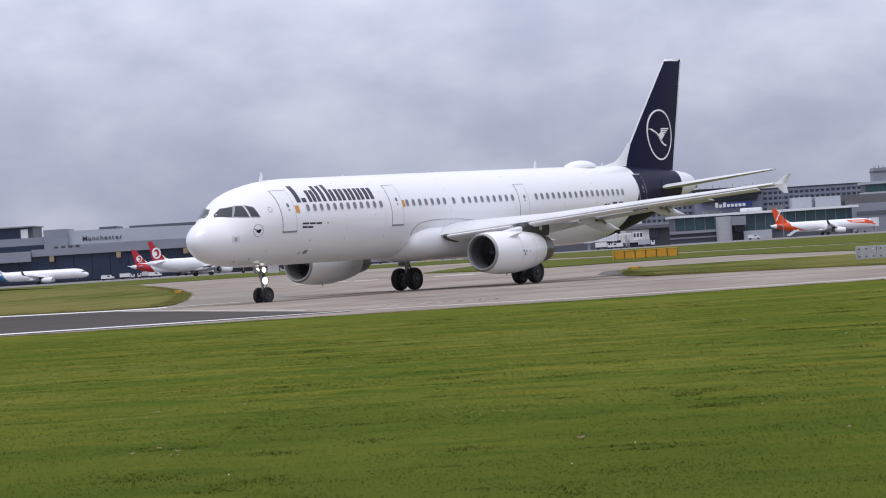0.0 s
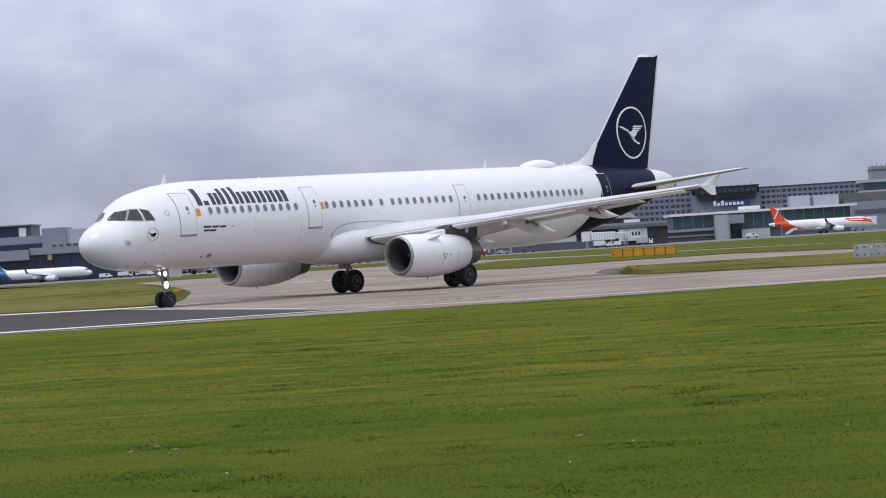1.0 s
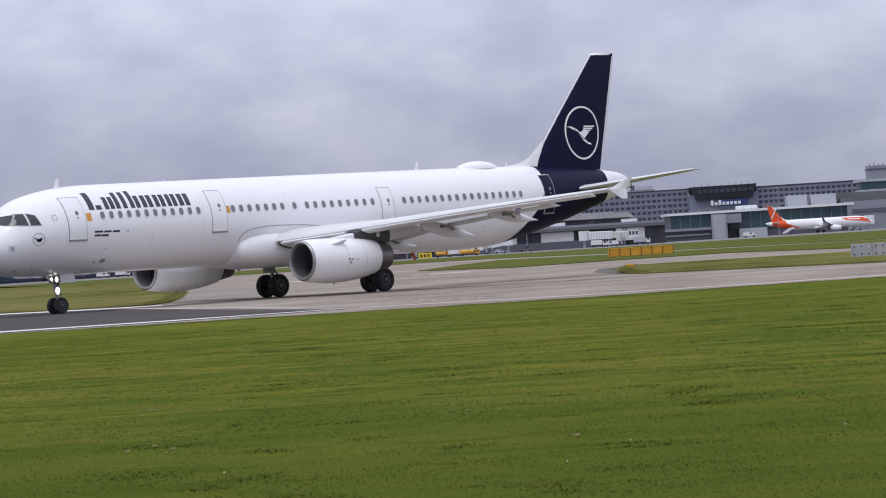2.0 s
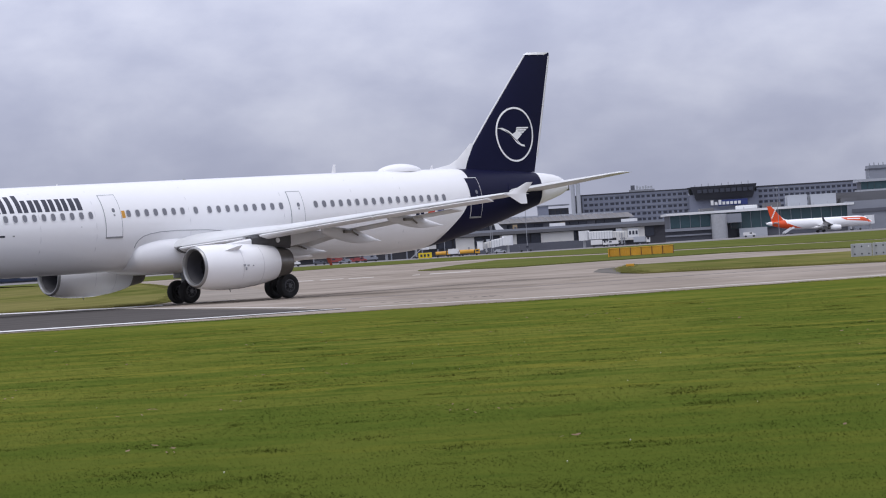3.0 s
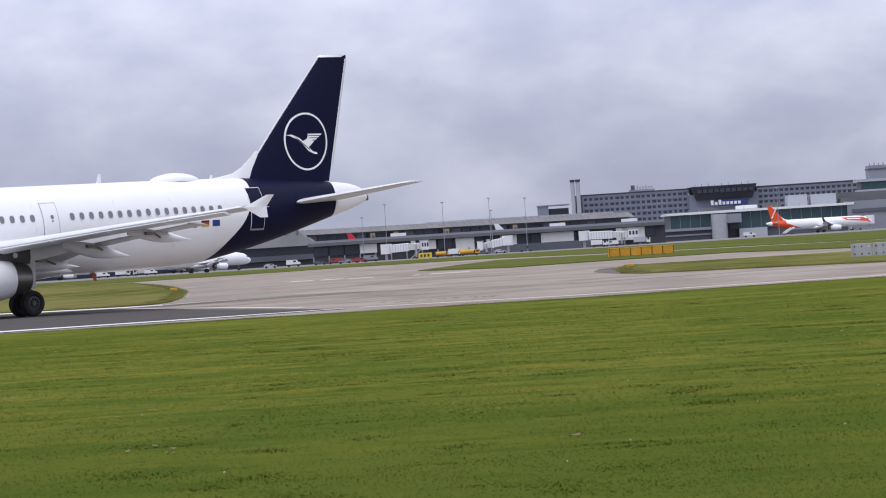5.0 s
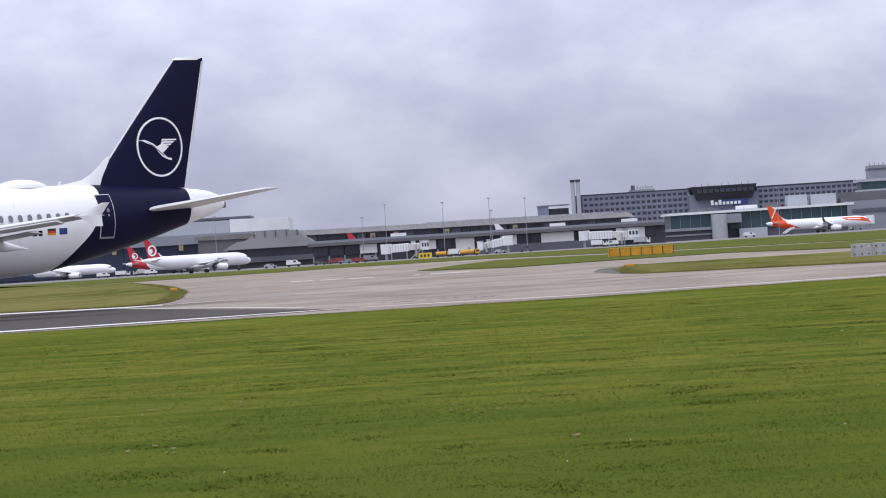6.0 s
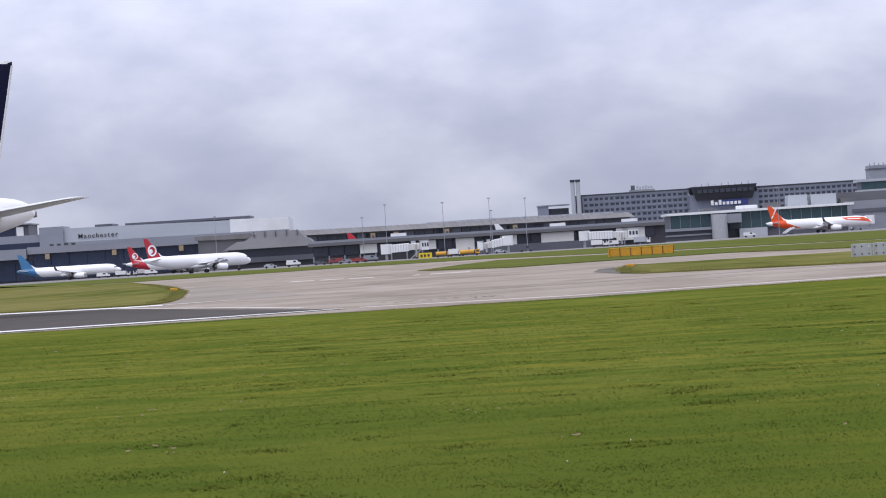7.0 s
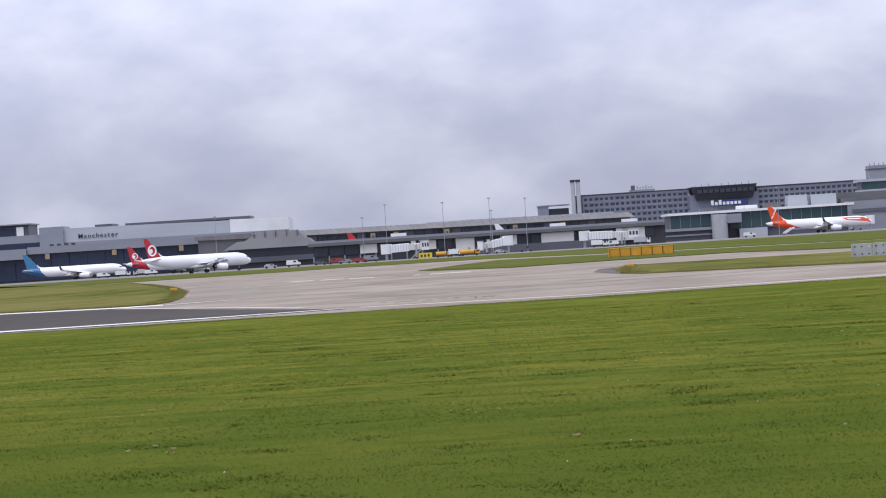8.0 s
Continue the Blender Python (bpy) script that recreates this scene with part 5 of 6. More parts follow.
def glass_pier():
    b = empty("glass_pier", "terminal pier with teal glass and a white roof edge", "building", "airport buildings")
    y = 1580.0
    block("inner_wall", 98, 176, y + 1, y + 40, 0, 11.0, CLAD_DARK, b)
    for i in range(18):
        x = 98 + i * 4.33
        block("glass_panel", x + .1, x + 4.2, y, y + .8, 5.6 if x < 120 else 3.6, 10.9, TEAL_GLASS, b)
        block("mullion", x - .1, x + .08, y - .15, y + .3, 4, 10.9, CLAD, b)
    block("roof_edge", 96.5, 177, y - 2.2, y + 41, 11.0, 12.0, BRIDGE_WHITE, b, "white overhanging roof edge")
    block("lower_roof", 94, 122, y - 6, y + 1, 4.2, 5.4, CLAD, b)
    block("lower_wall", 95, 122, y - 4, y + 1, 0, 4.2, CLAD_DARK, b)
    block("ledge", 95, 122, y - 5, y - 4, 2.0, 2.7, CLAD, b)
    bm = rod(bmesh.new(), (118.5, y - 7, 0), (118.5, y - 7, 10.5), 3.4, 3.4, 32)
    part("round_stair_tower", bm, GALVANISED, b, "round silver clad stair tower")
    block("tower_box", 121.5, 128, y - 8, y - 1, 6.5, 10.3, CLAD, b)
    block("low_shed", 127, 139, y - 5, y, 0, 3.8, CLAD_LIGHT, b)
    for x0, x1, z1 in ((150, 158.5, 16.8), (160, 171, 16.6), (140, 147, 14.2), (173, 180, 14.0), (129, 137, 13.6), (112, 118, 13.4)):
        block("roof_unit", x0, x1, y + 12, y + 24, 12.0, z1, CLAD_LIGHT if x0 in (150, 160) else ROOF_GREY, b)
    block("roof_unit", 127, 136, y + 3, y + 9, 12.0, 13.6, BRIDGE_WHITE, b, bevel=.3)
    for i in range(12):
        block("roof_rail", 100 + i * 6, 100.2 + i * 6, y + 2, y + 2.2, 12.0, 13.0, MAST, b)
    block("east_block", 174, 230, y - 2, y + 40, 0, 12.5, CLAD, b)
    block("east_band", 176, 230, y - 2.6, y - 2, 7.5, 9.0, CLAD_DARK, b)
    block("east_upper", 170, 230, y + 20, y + 50, 12.5, 16.5, ROOF_GREY, b)
    return b


def mast(x, z, y=1400.0):
    b = empty("light_mast", "tall grey apron floodlight mast", "light mast", "apron masts", (x, y, 0))
    part("pole", rod(bmesh.new(), (0, 0, 0), (0, 0, z), .14, .08, 8), MAST, b)
    head = block("lamp_frame", -.6, .6, -.2, .2, z - .4, z, MAST, b)
    for dx in (-.45, 0, .45):
        block("floodlight", dx - .15, dx + .15, -.4, -.2, z - .4, z - .05, GALVANISED, head)
    return b


def vehicle(kind, x, y, rz, mat, ln=5.0, ht=2.2):
    words = {"van": "white service van parked on the apron", "truck": "airport service truck standing on the apron", "fuel_bowser": "yellow fuel tanker standing on the apron", "car": "small apron car parked by the pier"}
    b = empty(kind, words[kind], "vehicle", "apron vehicles", (x, y, 0), rz)
    w = 2.0 if kind != "car" else 1.75
    if kind == "fuel_bowser":
        rod_bm = rod(bmesh.new(), (-ln * .45, 0, ht * .58), (ln * .22, 0, ht * .58), ht * .36, ht * .36, 18)
        part("tank", rod_bm, mat, b)
        block("chassis", -ln / 2, ln / 2, -w * .4, w * .4, .5, .8, DARK, b)
        cab = block("cab", ln * .27, ln / 2, -w / 2, w / 2, .6, ht * .95, mat, b, bevel=.12)
    elif kind == "truck":
        block("cargo_box", -ln / 2, ln * .22, -w / 2 - .1, w / 2 + .1, .9, ht, mat, b, bevel=.05)
        block("chassis", -ln / 2, ln / 2, -w * .4, w * .4, .5, .85, DARK, b)
        cab = block("cab", ln * .26, ln / 2, -w / 2, w / 2, .6, ht * .8, VAN_WHITE, b, bevel=.12)
    else:
        bm = bmesh.new()
        side = [(-.5, .35), (.5, .35), (.5, .62), (.36, .68), (.22, 1.0), (-.46, 1.0), (-.5, .7)] if kind == "van" else [(-.5, .3), (.5, .3), (.5, .58), (.3, .64), (.14, 1.0), (-.3, 1.0), (-.46, .68), (-.5, .6)]
        loft(bm, [[(a * ln, -w / 2, c * ht) for a, c in side], [(a * ln, w / 2, c * ht) for a, c in side]])
        cab = part("body", bm, mat, b, smooth=False)
    zc = ht * .8 if kind in ("van", "car") else ht * .7
    for s in (-1, 1):
        block("side_window", ln * (.0 if kind in ("van", "car") else .32), ln * (.2 if kind in ("van", "car") else .44), s * w / 2 - .02, s * w / 2 + .02, zc - .14 * ht, zc + .1 * ht, DARK_GLASS, b)
        for q in (-.32, .34):
            bm = rod(bmesh.new(), (q * ln, s * (w / 2 - .2), .38), (q * ln, s * (w / 2 + .02), .38), .38, .38, 16)
            part("wheel", bm, RUBBER, b)
    return b


def yellow_barrier():
    b = empty("taxiway_barrier", "long yellow slatted barrier on short feet", "barrier", "", (17.5, 389, 0), -6)
    n = 6
    for i in range(n):
        x = i * 1.13
        p = block("panel", x + .02, x + 1.11, -.12, .12, .12, .92, YELLOW, b, bevel=.02)
        block("rib", x + .5, x + .58, -.17, -.12, .12, .9, YELLOW, p)
        block("foot", x + .1, x + .22, -.3, .3, 0, .14, DARK, b)
    block("top_rail", 0, n * 1.13, -.16, .16, .9, 1.0, YELLOW, b, bevel=.02)
    block("side_plate", -.1, .02, -.4, .4, .0, .96, YELLOW, b, bevel=.02)
    for i in range(n + 1):
        block("post", i * 1.13 - .04, i * 1.13 + .04, -.2, -.12, 0, .98, RUST, b)
    return b


def grey_barrier():
    b = empty("sign_back", "grey sheet-metal sign seen from behind on feet", "sign", "", (21.9, 198, 0), 0)
    for i in range(3):
        x = i * 1.16
        p = block("panel", x + .02, x + 1.12, -.06, .06, .08, .78, GALVANISED, b, bevel=.015)
        for q in (.18, .56, .94):
            for z in (.22, .62):
                bm = rod(bmesh.new(), (x + q, -.075, z), (x + q, -.055, z), .045, .045, 10)
                part("bolt_hole", bm, DARK if (q + z) % .3 > .1 else BRIDGE_WHITE, p)
        block("strut", x - .02, x + .05, -.16, -.06, 0, .76, GALVANISED, b)
        block("foot", x - .05, x + .09, -.3, .25, 0, .06, CLAD_DARK, b)
    return b


def taxi_sign(x, y, w, ht, mat, name="taxiway_sign", bars=3, label="small yellow taxiway sign on posts"):
    b = empty(name, label, "sign", "taxiway signs", (x, y, 0))
    p = block("panel", -w / 2, w / 2, -.12, .12, ht * .25, ht, mat, b, bevel=.03)
    for i in range(bars):
        block("dark_bar", -w * .36 + i * w * .26, -w * .2 + i * w * .26, -.15, -.12, ht * .45, ht * .8, DARK, p)
    for q in (-.4, .4):
        block("post", w * q - .05, w * q + .05, -.05, .05, 0, ht * .3, DARK, b)
    return b


BRICK_RED = material("dull_red_paint", (0.28, 0.05, 0.05), 0.5, vary=0.2)
ROOF_WARM = material("weathered_roof_sheet", (0.2, 0.19, 0.19), 0.6, vary=0.35, scale=0.08, fine=0.6)
GATE_TAN = material("weathered_tan_sign", (0.34, 0.26, 0.16), 0.6, vary=0.2)
SIGN_BLUE = material("sign_blue", (0.02, 0.035, 0.16), 0.4, vary=0.1)
RUST = material("rusty_steel", (0.16, 0.07, 0.02), 0.7, vary=0.4, scale=4, fine=30)
main_terminal()
far_left_block()
shed()
long_pier()
front_pier()
hotel()
small_far_things()
control_building()
glass_pier()
jetbridge(-20.5, 1330, 13.0, 6, 2.6, .5)
jetbridge(24.0, 1360, 9.5, 176, 3.0, -1.4)
jetbridge(52.5, 1365, 17.0, -4, 3.0, -.3)
jetbridge(176.5, 1520, 9.0, 165, 2.6)
for x, z in ((-30.1, 16.9), (-21.2, 21.3), (0.7, 20.7), (18.4, 21.3), (19.0, 16.6), (32.1, 20.5), (-86, 20.8), (128, 18.5)):
    mast(x, z)
for kind, x, y, rz, mat, ln, ht in (("van", -49, 1200, 0, VAN_WHITE, 2.9 * 1.6, 2.3), ("car", -30.5, 1240, 10, BRICK_RED, 4.3, 1.5), ("fuel_bowser", -0.2, 1230, 0, YELLOW, 5.2, 2.1), ("fuel_bowser", 8.6, 1215, 0, YELLOW, 7.0, 2.2),
                               ("truck", 3.9, 1230, 0, BRIDGE_WHITE, 4.5, 2.6), ("van", -36, 1225, 180, BRICK_RED, 5, 2.0), ("van", -24.5, 1240, 0, CLAD, 5, 2.3), ("car", -41, 1220, 0, CLAD_DARK, 4.3, 1.5), ("car", -32.5, 1215, 180, CLAD, 4.3, 1.5), ("van", -27.6, 1222, 0, BRICK_RED, 4.2, 1.7),
                               ("truck", 55, 1300, 0, VAN_WHITE, 5.5, 2.6), ("van", 59.8, 1305, 180, VAN_WHITE, 4.8, 2.1), ("truck", 73, 1350, 0, CLAD_LIGHT, 6, 2.9), ("van", 29, 1290, 0, CLAD_DARK, 4.8, 2.2), ("car", 20, 1290, 0, CLAD_LIGHT, 4.2, 1.5), ("van", 120, 1440, 0, VAN_WHITE, 4.8, 2.0),
                               ("van", -137, 1480, 0, VAN_WHITE, 5.2, 2.2), ("truck", -129.5, 1485, 0, VAN_WHITE, 6, 2.4), ("truck", -122.5, 1490, 180, BRIDGE_WHITE, 6.5, 2.6), ("van", -117, 1470, 0, VAN_WHITE, 5, 2.2), ("truck", -96, 1460, 0, VAN_WHITE, 6, 2.7), ("car", -57, 1210, 0, CLAD_LIGHT, 4.2, 1.5)):
    vehicle(kind, x, y, rz, mat, ln, ht)
yellow_barrier()
grey_barrier()


def boarding_stairs(x, y, rz):
    b = empty("boarding_stairs", "white mobile boarding stairs at the aircraft's rear door", "stairs", "apron vehicles", (x, y, 0), rz)
    b.scale = (.68, .68, .68)
    for s in (-.9, .9):
        bm = bmesh.new()
        loft(bm, [[(-3.2, s - .06, .5), (3.0, s - .06, 3.2), (3.0, s - .06, 4.3), (-3.2, s - .06, 1.6)], [(-3.2, s + .06, .5), (3.0, s + .06, 3.2), (3.0, s + .06, 4.3), (-3.2, s + .06, 1.6)]])
        part("side_panel", bm, BRIDGE_WHITE, b, smooth=False)
    for i in range(9):
        block("tread", -3.0 + i * .68, -2.4 + i * .68, -.85, .85, .55 + i * .3, .62 + i * .3, CLAD_DARK, b)
    block("platform", 3.0, 4.4, -1.0, 1.0, 3.1, 3.25, CLAD_LIGHT, b)
    block("platform_rail", 3.0, 4.4, -1.05, -.95, 3.25, 4.4, BRIDGE_WHITE, b)
    block("chassis", -3.2, 3.4, -.8, .8, .35, .6, DARK, b)
    for q in (-2.4, 2.4):
        for s in (-.85, .85):
            part("wheel", rod(bmesh.new(), (q, s - .1, .35), (q, s + .1, .35), .35, .35, 14), RUBBER, b)
    return b


boarding_stairs(136.4, 1455, 35)
taxi_sign(-4.6, 930, 3.4, 1.85, YELLOW_BRIGHT)
taxi_sign(-21.0, 285, .55, .28, YELLOW, bars=0, label="low yellow marker board in the grass")
taxi_sign(11.7, 232, .5, .26, YELLOW, bars=0, label="low yellow marker board in the grass")
parked = []
# aircraft at the stands and one rolling slowly past them
parked.append(airliner("parked_airliner", "white parked airliner with a red tail", {"body": WHITE, "tail": WHITE, "cone": WHITE, "fin": TAIL_RED, "cowl": WHITE}, (-77.4, 1163, .02), 44))
parked.append(airliner("parked_airliner", "white parked airliner with a red tail behind another", {"body": WHITE, "tail": TAIL_RED, "cone": WHITE, "fin": TAIL_RED, "cowl": WHITE}, (-108, 1492, .02), 30))
parked.append(airliner("parked_airliner", "white and orange airliner parked at the glass pier", {"body": WHITE, "tail": TAIL_ORANGE, "cone": WHITE, "fin": TAIL_ORANGE, "cowl": WHITE, "winglet": TAIL_DARK}, (152, 1480, .02), 12, sharklet=True))
parked.append(airliner("parked_airliner", "parked airliner behind the pier showing a red fin", {"body": WHITE, "tail": TAIL_RED, "cone": WHITE, "fin": TAIL_RED, "cowl": WHITE}, (-16.5, 1483, .02), 0))
parked.append(airliner("parked_airliner", "parked airliner behind the pier showing a slate fin", {"body": CLAD_LIGHT, "tail": TAIL_DARK, "cone": CLAD_LIGHT, "fin": BRIDGE_WHITE, "cowl": CLAD_LIGHT}, (43, 1483, .02), 0))
parked.append(airliner("parked_airliner", "white parked airliner with a red fin at the terminal", {"body": WHITE, "tail": WHITE, "cone": WHITE, "fin": TAIL_RED, "cowl": WHITE}, (-192.3, 1400, .02), 192))
taxiing = airliner("taxiing_airliner", "white airliner with a blue tail rolling past the terminal", {"body": WHITE, "tail": TAIL_BLUE, "cone": TAIL_BLUE, "fin": TAIL_BLUE, "cowl": WHITE, "winglet": TAIL_DARK}, (-157, 1560, .02), 0, sharklet=True)


def fin_disc(plane, mat, s, z, r, side=-1):
    """A plain round mark on a fin's side."""
    bm = bmesh.new()
    rings = []
    for k, o in ((1.0, .1), (1.0, .26), (.72, .26), (.72, .1)):
        rings.append([(MG - s - r * k * math.cos(t), side * o, z + r * k * math.sin(t)) for t in [2 * math.pi * i / 24 for i in range(24)]])
    loft(bm, rings, caps=False)
    rod(bm, (MG - s - .3 * r, side * .1, z - .1 * r), (MG - s - .3 * r, side * .27, z - .1 * r), r * .42, seg=12)
    part("fin_mark", bm, mat, plane, "plain white round mark")


def hull_sweep(plane, mat, corners, name="paint_sweep"):
    bm = bmesh.new()
    patch(bm, corners, n=(10, 6), off=.02, deep=.03, side=-1)
    return part(name, bm, mat, plane)


def fin_bars(plane, mat):
    for i in range(6):
        bm = bmesh.new()
        s, z = 40.2 + .33 * i, 9.9 - .62 * i + .3
        box(bm, MG - s - .55, MG - s, -.3, -.1, z - .25, z + .22)
        part("fin_bar", bm, mat, plane)


fin_disc(parked[0], MARK_WHITE, 40.7, 7.9, 1.75)
fin_disc(parked[1], MARK_WHITE, 40.6, 7.9, 1.3)
fin_bars(parked[2], MARK_WHITE)
hull_sweep(parked[2], TAIL_ORANGE, [(2.2, 3.4), (11.5, 4.4), (13.5, 5.5), (4.2, 5.3)])
hull_sweep(parked[2], TAIL_ORANGE, [(.6, 3.1), (2.3, 3.2), (4.3, 5.2), (2.6, 4.6)])
hull_sweep(parked[2], TAIL_ORANGE, [(30, 2.2), (35.5, 2.8), (36.2, 4.5), (33, 3.2)])
hull_sweep(parked[2], MARK_WHITE, [(5.6, 4.45), (11.0, 4.7), (11.2, 5.0), (5.8, 4.85)], "name_bar")
for pl_ in (parked[0], parked[2], taxiing):
    for side in (-1,):
        bm = bmesh.new()
        patch(bm, [(1.35, 4.2), (3.1, 4.15), (2.95, 4.55), (2.0, 4.58)], n=(6, 4), off=.02, deep=.03, side=side)
        part("cockpit_glass", bm, GLASS_DARK, pl_)
hull_sweep(parked[0], CLAD, [(11, 3.2), (16.5, 2.9), (15.5, 4.4), (12.5, 4.3)], "paint_swirl")


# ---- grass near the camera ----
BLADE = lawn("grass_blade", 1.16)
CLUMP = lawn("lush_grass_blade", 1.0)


def blades_mesh(name, x, y, z, h, w, lean, label, mat, seed):
    """One mesh of upright-lit leaf blades at the given places."""
    rng = np.random.default_rng(seed)
    n = len(x)
    a = rng.uniform(-.3 * np.pi, .3 * np.pi, n)
    tilt = rng.normal(0, lean, (n, 2)) * h[:, None]
    co = np.zeros((n, 3, 3), np.float32)
    co[:, 0, 0], co[:, 0, 1] = x - w * np.cos(a), y - w * np.sin(a)
    co[:, 1, 0], co[:, 1, 1] = x + w * np.cos(a), y + w * np.sin(a)
    co[:, 2, 0], co[:, 2, 1], co[:, 2, 2] = x + tilt[:, 0], y + tilt[:, 1], h
    co[:, :, 2] += z
    me = bpy.data.meshes.new(name)
    me.vertices.add(n * 3)
    me.vertices.foreach_set("co", co.ravel())
    me.loops.add(n * 3)
    me.loops.foreach_set("vertex_index", np.arange(n * 3, dtype=np.int32))
    me.polygons.add(n)
    me.polygons.foreach_set("loop_start", np.arange(0, n * 3, 3, dtype=np.int32))
    me.update(calc_edges=True)
    me.polygons.foreach_set("use_smooth", np.ones(n, dtype=bool))
    up = np.zeros((n * 3, 3), np.float32)
    up[:, 2] = 1.0
    me.normals_split_custom_set_from_vertices(up)
    me.materials.append(mat)
    return tagged(new(name, me), label, "grass", kind="stuff")


def sward(n, y0, y1, seed):
    """Blades of mown grass, thick in patches, over the strip that lies before the runway."""
    rng = np.random.default_rng(seed)
    y = y0 + (y1 - y0) * rng.random(n) ** 1.6
    x = rng.uniform(-.132, .132, n) * y
    lump = np.sin(x * 2.1 + 1.3 * np.sin(y * 0.9)) * np.sin(y * 1.7 + 0.8 * np.sin(x * 1.3)) + 0.6 * np.sin(x * 0.35 + 2) * np.sin(y * 0.5)
    h = 0.006 * (0.5 + 0.7 * rng.random(n)) * (1 + 0.5 * np.clip(lump, -1, 1.3)) * (1 + 1.6 * (rng.random(n) > .985))
    w = 0.00022 * y * (0.6 + 0.8 * rng.random(n))
    return blades_mesh("grass_blades", x, y, 0.0, h, w, 0.9, "short mown green grass blades", BLADE, seed)


def fringe(name, line, per_m, height, spread, z, mat, seed, label):
    """Longer, ragged grass along an edge that the mower missed."""
    rng = np.random.default_rng(seed)
    xs, ys = [], []
    for (xa, ya), (xb, yb) in zip(line, line[1:]):
        ln = math.hypot(xb - xa, yb - ya)
        k = int(ln * per_m)
        t = rng.random(k)
        xs.append(xa + (xb - xa) * t + rng.normal(0, spread, k))
        ys.append(ya + (yb - ya) * t + rng.normal(0, spread, k))
    x, y = np.concatenate(xs), np.concatenate(ys)
    n = len(x)
    h = height * (0.3 + rng.random(n) ** 2) * (1 + .6 * np.sin(x * 1.7) * np.sin(y * .6 + x))
    w = np.full(n, height * .16)
    return blades_mesh(name, x, y, z, h, w, .5, label, mat, seed)


def clumps(n, seed):
    """Low clumps of darker, thicker grass that the mower left standing."""
    rng = np.random.default_rng(seed)
    xs, ys, hs = [], [], []
    for _ in range(n):
        y = 25 + 75 * rng.random() ** 1.2
        x = rng.uniform(-.125, .125) * y
        k = int(rng.integers(60, 260))
        a, b = rng.uniform(.12, .55), rng.uniform(.08, .3)
        dx, dy = rng.normal(0, a, k), rng.normal(0, b, k)
        xs.append(x + dx)
        ys.append(y + dy)
        hs.append(rng.uniform(.012, .03) * np.exp(-(dx / a) ** 2 * .5) * (.5 + .6 * rng.random(k)))
    x, y, h = (np.concatenate(q) for q in (xs, ys, hs))
    return blades_mesh("grass_clumps", x, y, 0.0, h, 0.0002 * y * (.6 + .8 * rng.random(len(x))), 1.0, "low dark green clumps of thicker grass", CLUMP, seed)


sward(170000, 22.5, 104.0, 3)
clumps(110, 29)
TUFT = fields("rough_grass", (0.16, 0.175, 0.045), (0.27, 0.27, 0.085), (0.33, 0.29, 0.12), a=(0.5, 0.1), b=(2, 0.5), c=(0.05, 0.03), leafy=0.5)
fringe("edge_grass", [(-18, 117.6), (-14, 117.6), (-5, 117.4), (4, 116.9), (9, 119.4), (15, 121.0), (18, 121.4)], 260, .045, .3, 0.0, BLADE, 11, "ragged green grass along the taxiway edge")
fringe("edge_grass", [(-34, 193), (-23, 190), (-16.6, 182.8), (-15.1, 185.0), (-14.9, 193), (-15.9, 215), (-19.1, 265), (-25.3, 338), (-37.5, 460)], 70, .075, .3, 0.08, TUFT, 12, "ragged dry grass along the island edge")
fringe("edge_grass", [(-2.2, 363), (-.8, 353), (5.7, 320), (14.9, 332), (26, 337), (33, 285), (45, 272)], 50, .075, .4, 0.08, TUFT, 13, "ragged dry grass along the strip edge")
fringe("edge_grass", [(12.6, 246), (10.8, 222), (9.7, 196), (10.2, 185.5), (20, 168), (32, 162)], 80, .075, .25, 0.08, TUFT, 14, "ragged dry grass round the island tip")


def flowers():
    rng = random.Random(8)
    bm = bmesh.new()
    for _ in range(16):
        y = math.sqrt(rng.uniform(24**2, 70**2))
        x = rng.uniform(-.125, .125) * y
        bmesh.ops.create_icosphere(bm, subdivisions=1, radius=rng.uniform(.005, .009), matrix=Matrix.Translation((x, y, rng.uniform(.015, .03))))
    ob = part("daisies", bm, DAISY, smooth=False)
    tagged(ob, "scattered small pale daisies in the grass", "flowers", kind="stuff")
    bm = bmesh.new()
    for _ in range(60):
        y = math.sqrt(rng.uniform(24**2, 95**2))
        x = rng.uniform(-.125, .125) * y
        for _ in range(rng.randint(1, 3)):
            w, a = rng.uniform(.012, .03), rng.uniform(0, 3.1)
            m = Matrix.Translation((x + rng.gauss(0, .12), y + rng.gauss(0, .1), .02)) @ Matrix.Rotation(a, 4, "Z") @ Matrix.Rotation(rng.uniform(-.5, .5), 4, "X")
            bm.faces.new([bm.verts.new(m @ Vector(v)) for v in ((-w * 1.6, 0, 0), (-.4 * w, -.6 * w, .004), (w, -.4 * w, .01), (1.8 * w, 0, .012), (w, .5 * w, .01), (-.5 * w, .6 * w, .004))])
    ob = part("fallen_leaves", bm, STALK, smooth=False)
    tagged(ob, "small dry brown leaves lying in the grass", "leaves", kind="stuff")


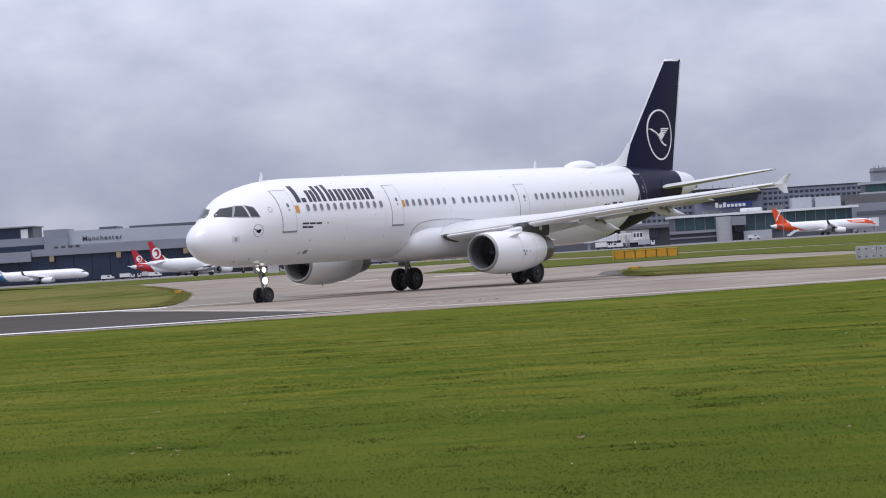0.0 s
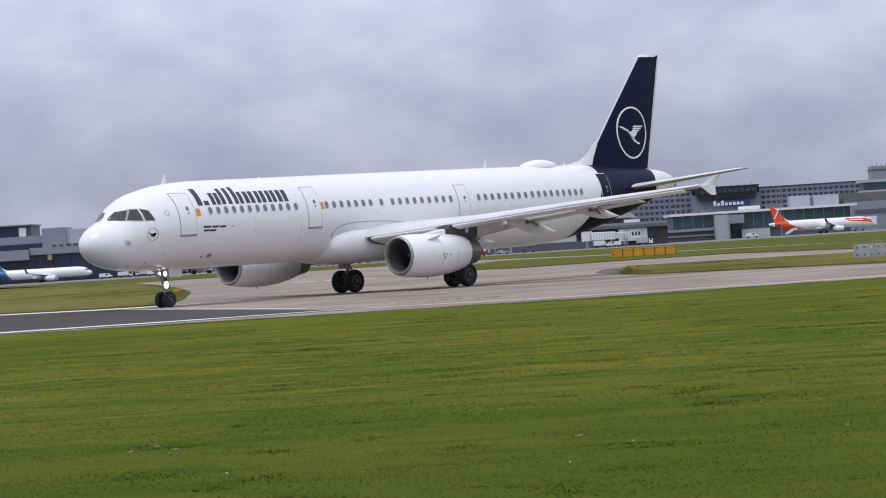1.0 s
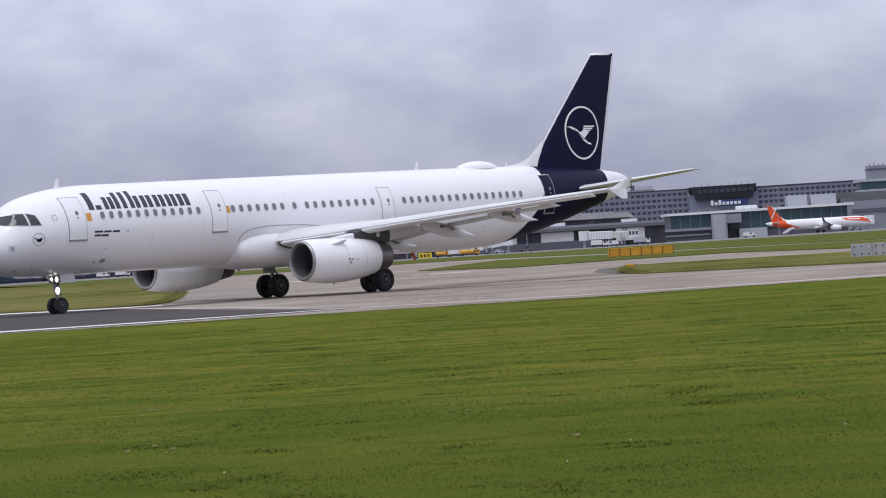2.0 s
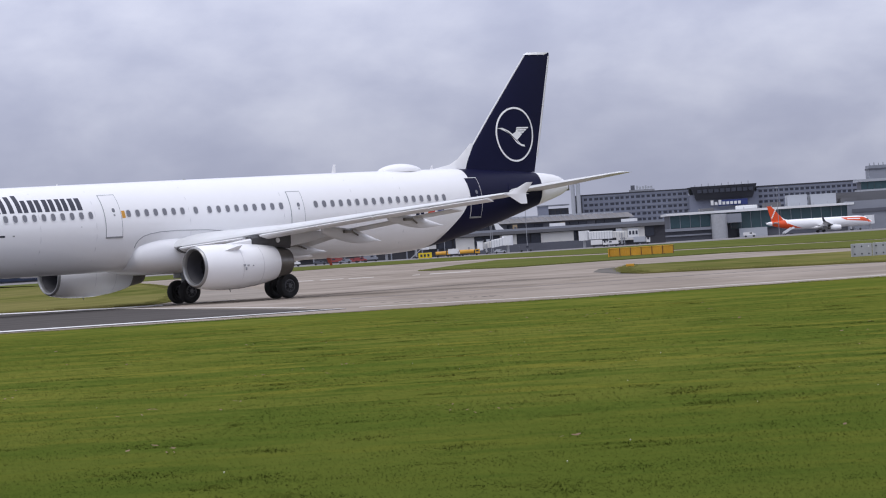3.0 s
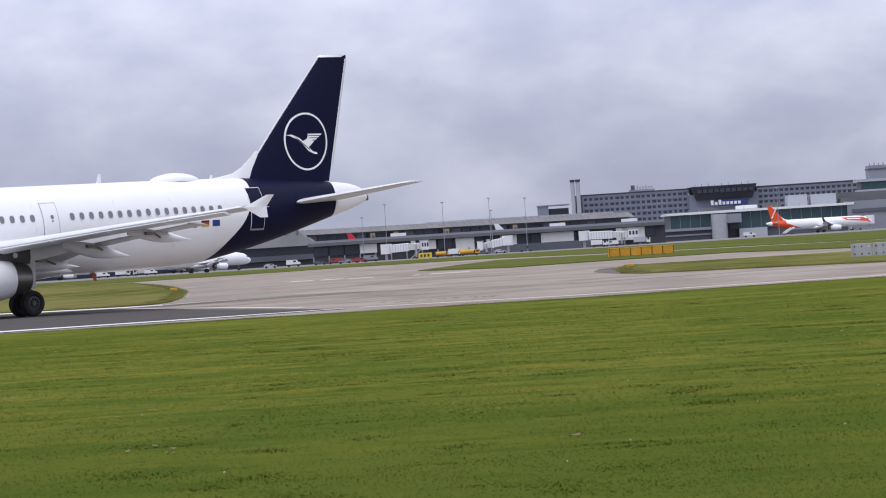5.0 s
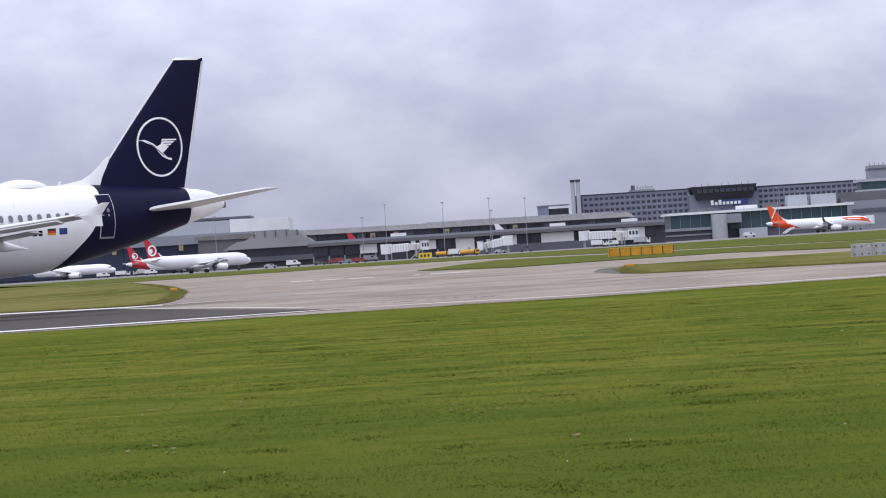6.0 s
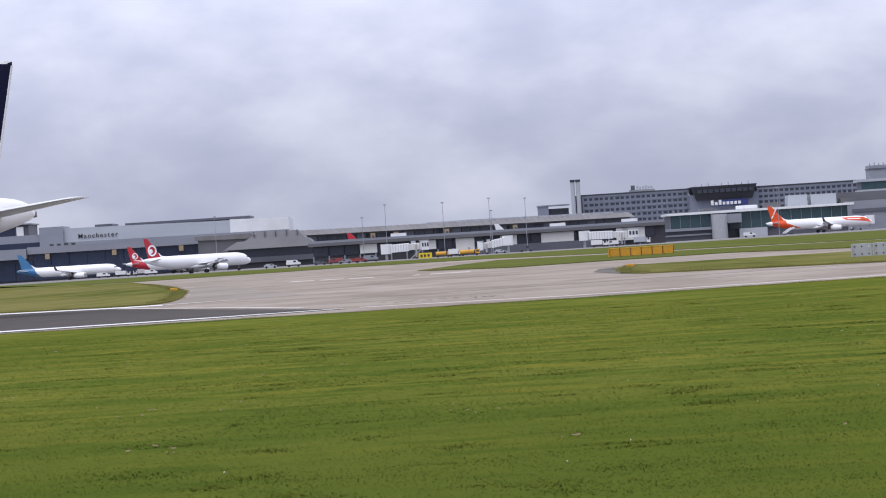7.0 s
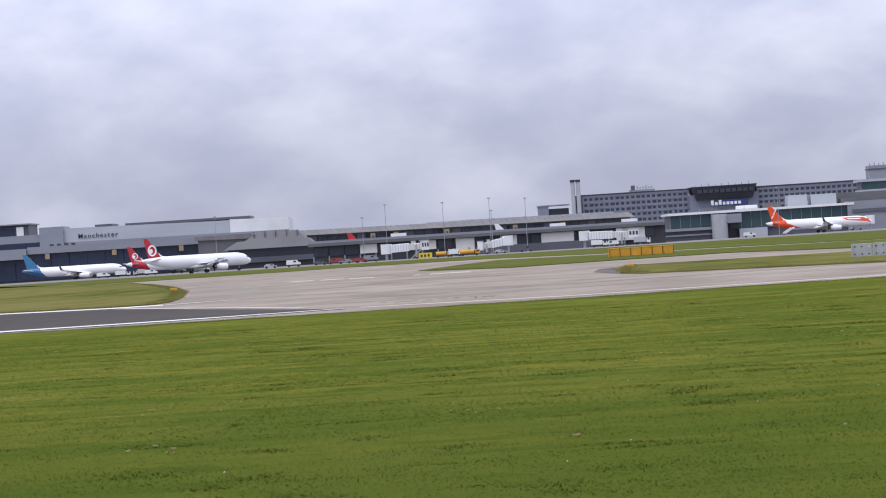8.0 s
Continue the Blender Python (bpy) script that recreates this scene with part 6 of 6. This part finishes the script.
DAISY = material("daisy_petal", (0.6, 0.6, 0.5), 0.8, vary=0.1)
STALK = material("dry_leaf", (0.20, 0.13, 0.07), 0.9, vary=0.3)
flowers()


# ---- what moves ----
SURGE = (.1, .02, .0, .03, .04, .03, .02, .06, .08, .05, .0, -.1, -.2, -.16, .1, .5, 1.0)
PITCH = ((0.0, .2), (1.5, .08), (3.5, -.03), (8.0, 0.0))


def jet_place(t):
    """Where the jet's main wheels stand and where it heads, as it rolls on and slowly straightens out of its turn."""
    x = ((-0.01588 * t - 0.21755) * t - 2.93734) * t + 0.96275
    y = ((-0.028 * t + 0.05251) * t - 3.76128) * t + 188.69573
    a = ((-0.00022 * t + 0.01242) * t - 0.10894) * t + 0.94615
    # small surges of the engines along the way
    d = float(np.interp(t, [0.5 * i for i in range(17)], SURGE))
    return x - d * math.cos(a), y - d * math.sin(a), a


def rolled(t):
    n = max(1, int(t * 60))
    d = 0.0
    for i in range(n):
        x0, y0, _ = jet_place(t * i / n)
        x1, y1, _ = jet_place(t * (i + 1) / n)
        d += math.hypot(x1 - x0, y1 - y0)
    return d


def motions():
    rows = []
    for i in range(17):
        t = i * 0.5
        x, y, a = jet_place(t)
        nose_down = float(np.interp(t, [p[0] for p in PITCH], [p[1] for p in PITCH]))
        rows.append((t, pose(x, y, 0.03, 0, nose_down, 180 + math.degrees(a))))
    walk(jet, rows)
    walk(taxiing, [(t, pose(-174.0 + 2.23 * t, 1560, 0.02, 0, 0, 0)) for t in (0.0, 2.0, 4.0, 6.0, 8.0)])
    wheels, fans, _ = plane_parts[jet.name]
    way = [rolled(i / 30) for i in range(241)]
    for ob, at_w, r in wheels:
        walk(ob, [(i / 30, pose(*at_w, 0, math.degrees(way[i] / r), 0)) for i in range(241)])
    for ob, at_w, r in plane_parts[taxiing.name][0]:
        walk(ob, [(i * 0.2, pose(*at_w, 0, math.degrees(2.23 * i * 0.2 / r), 0)) for i in range(41)])
    for ob, m in fans:
        walk(ob, [(i / 15, m @ pose(0, 0, 0, 62.0 * i, 0, 0)) for i in range(121)])


motions()
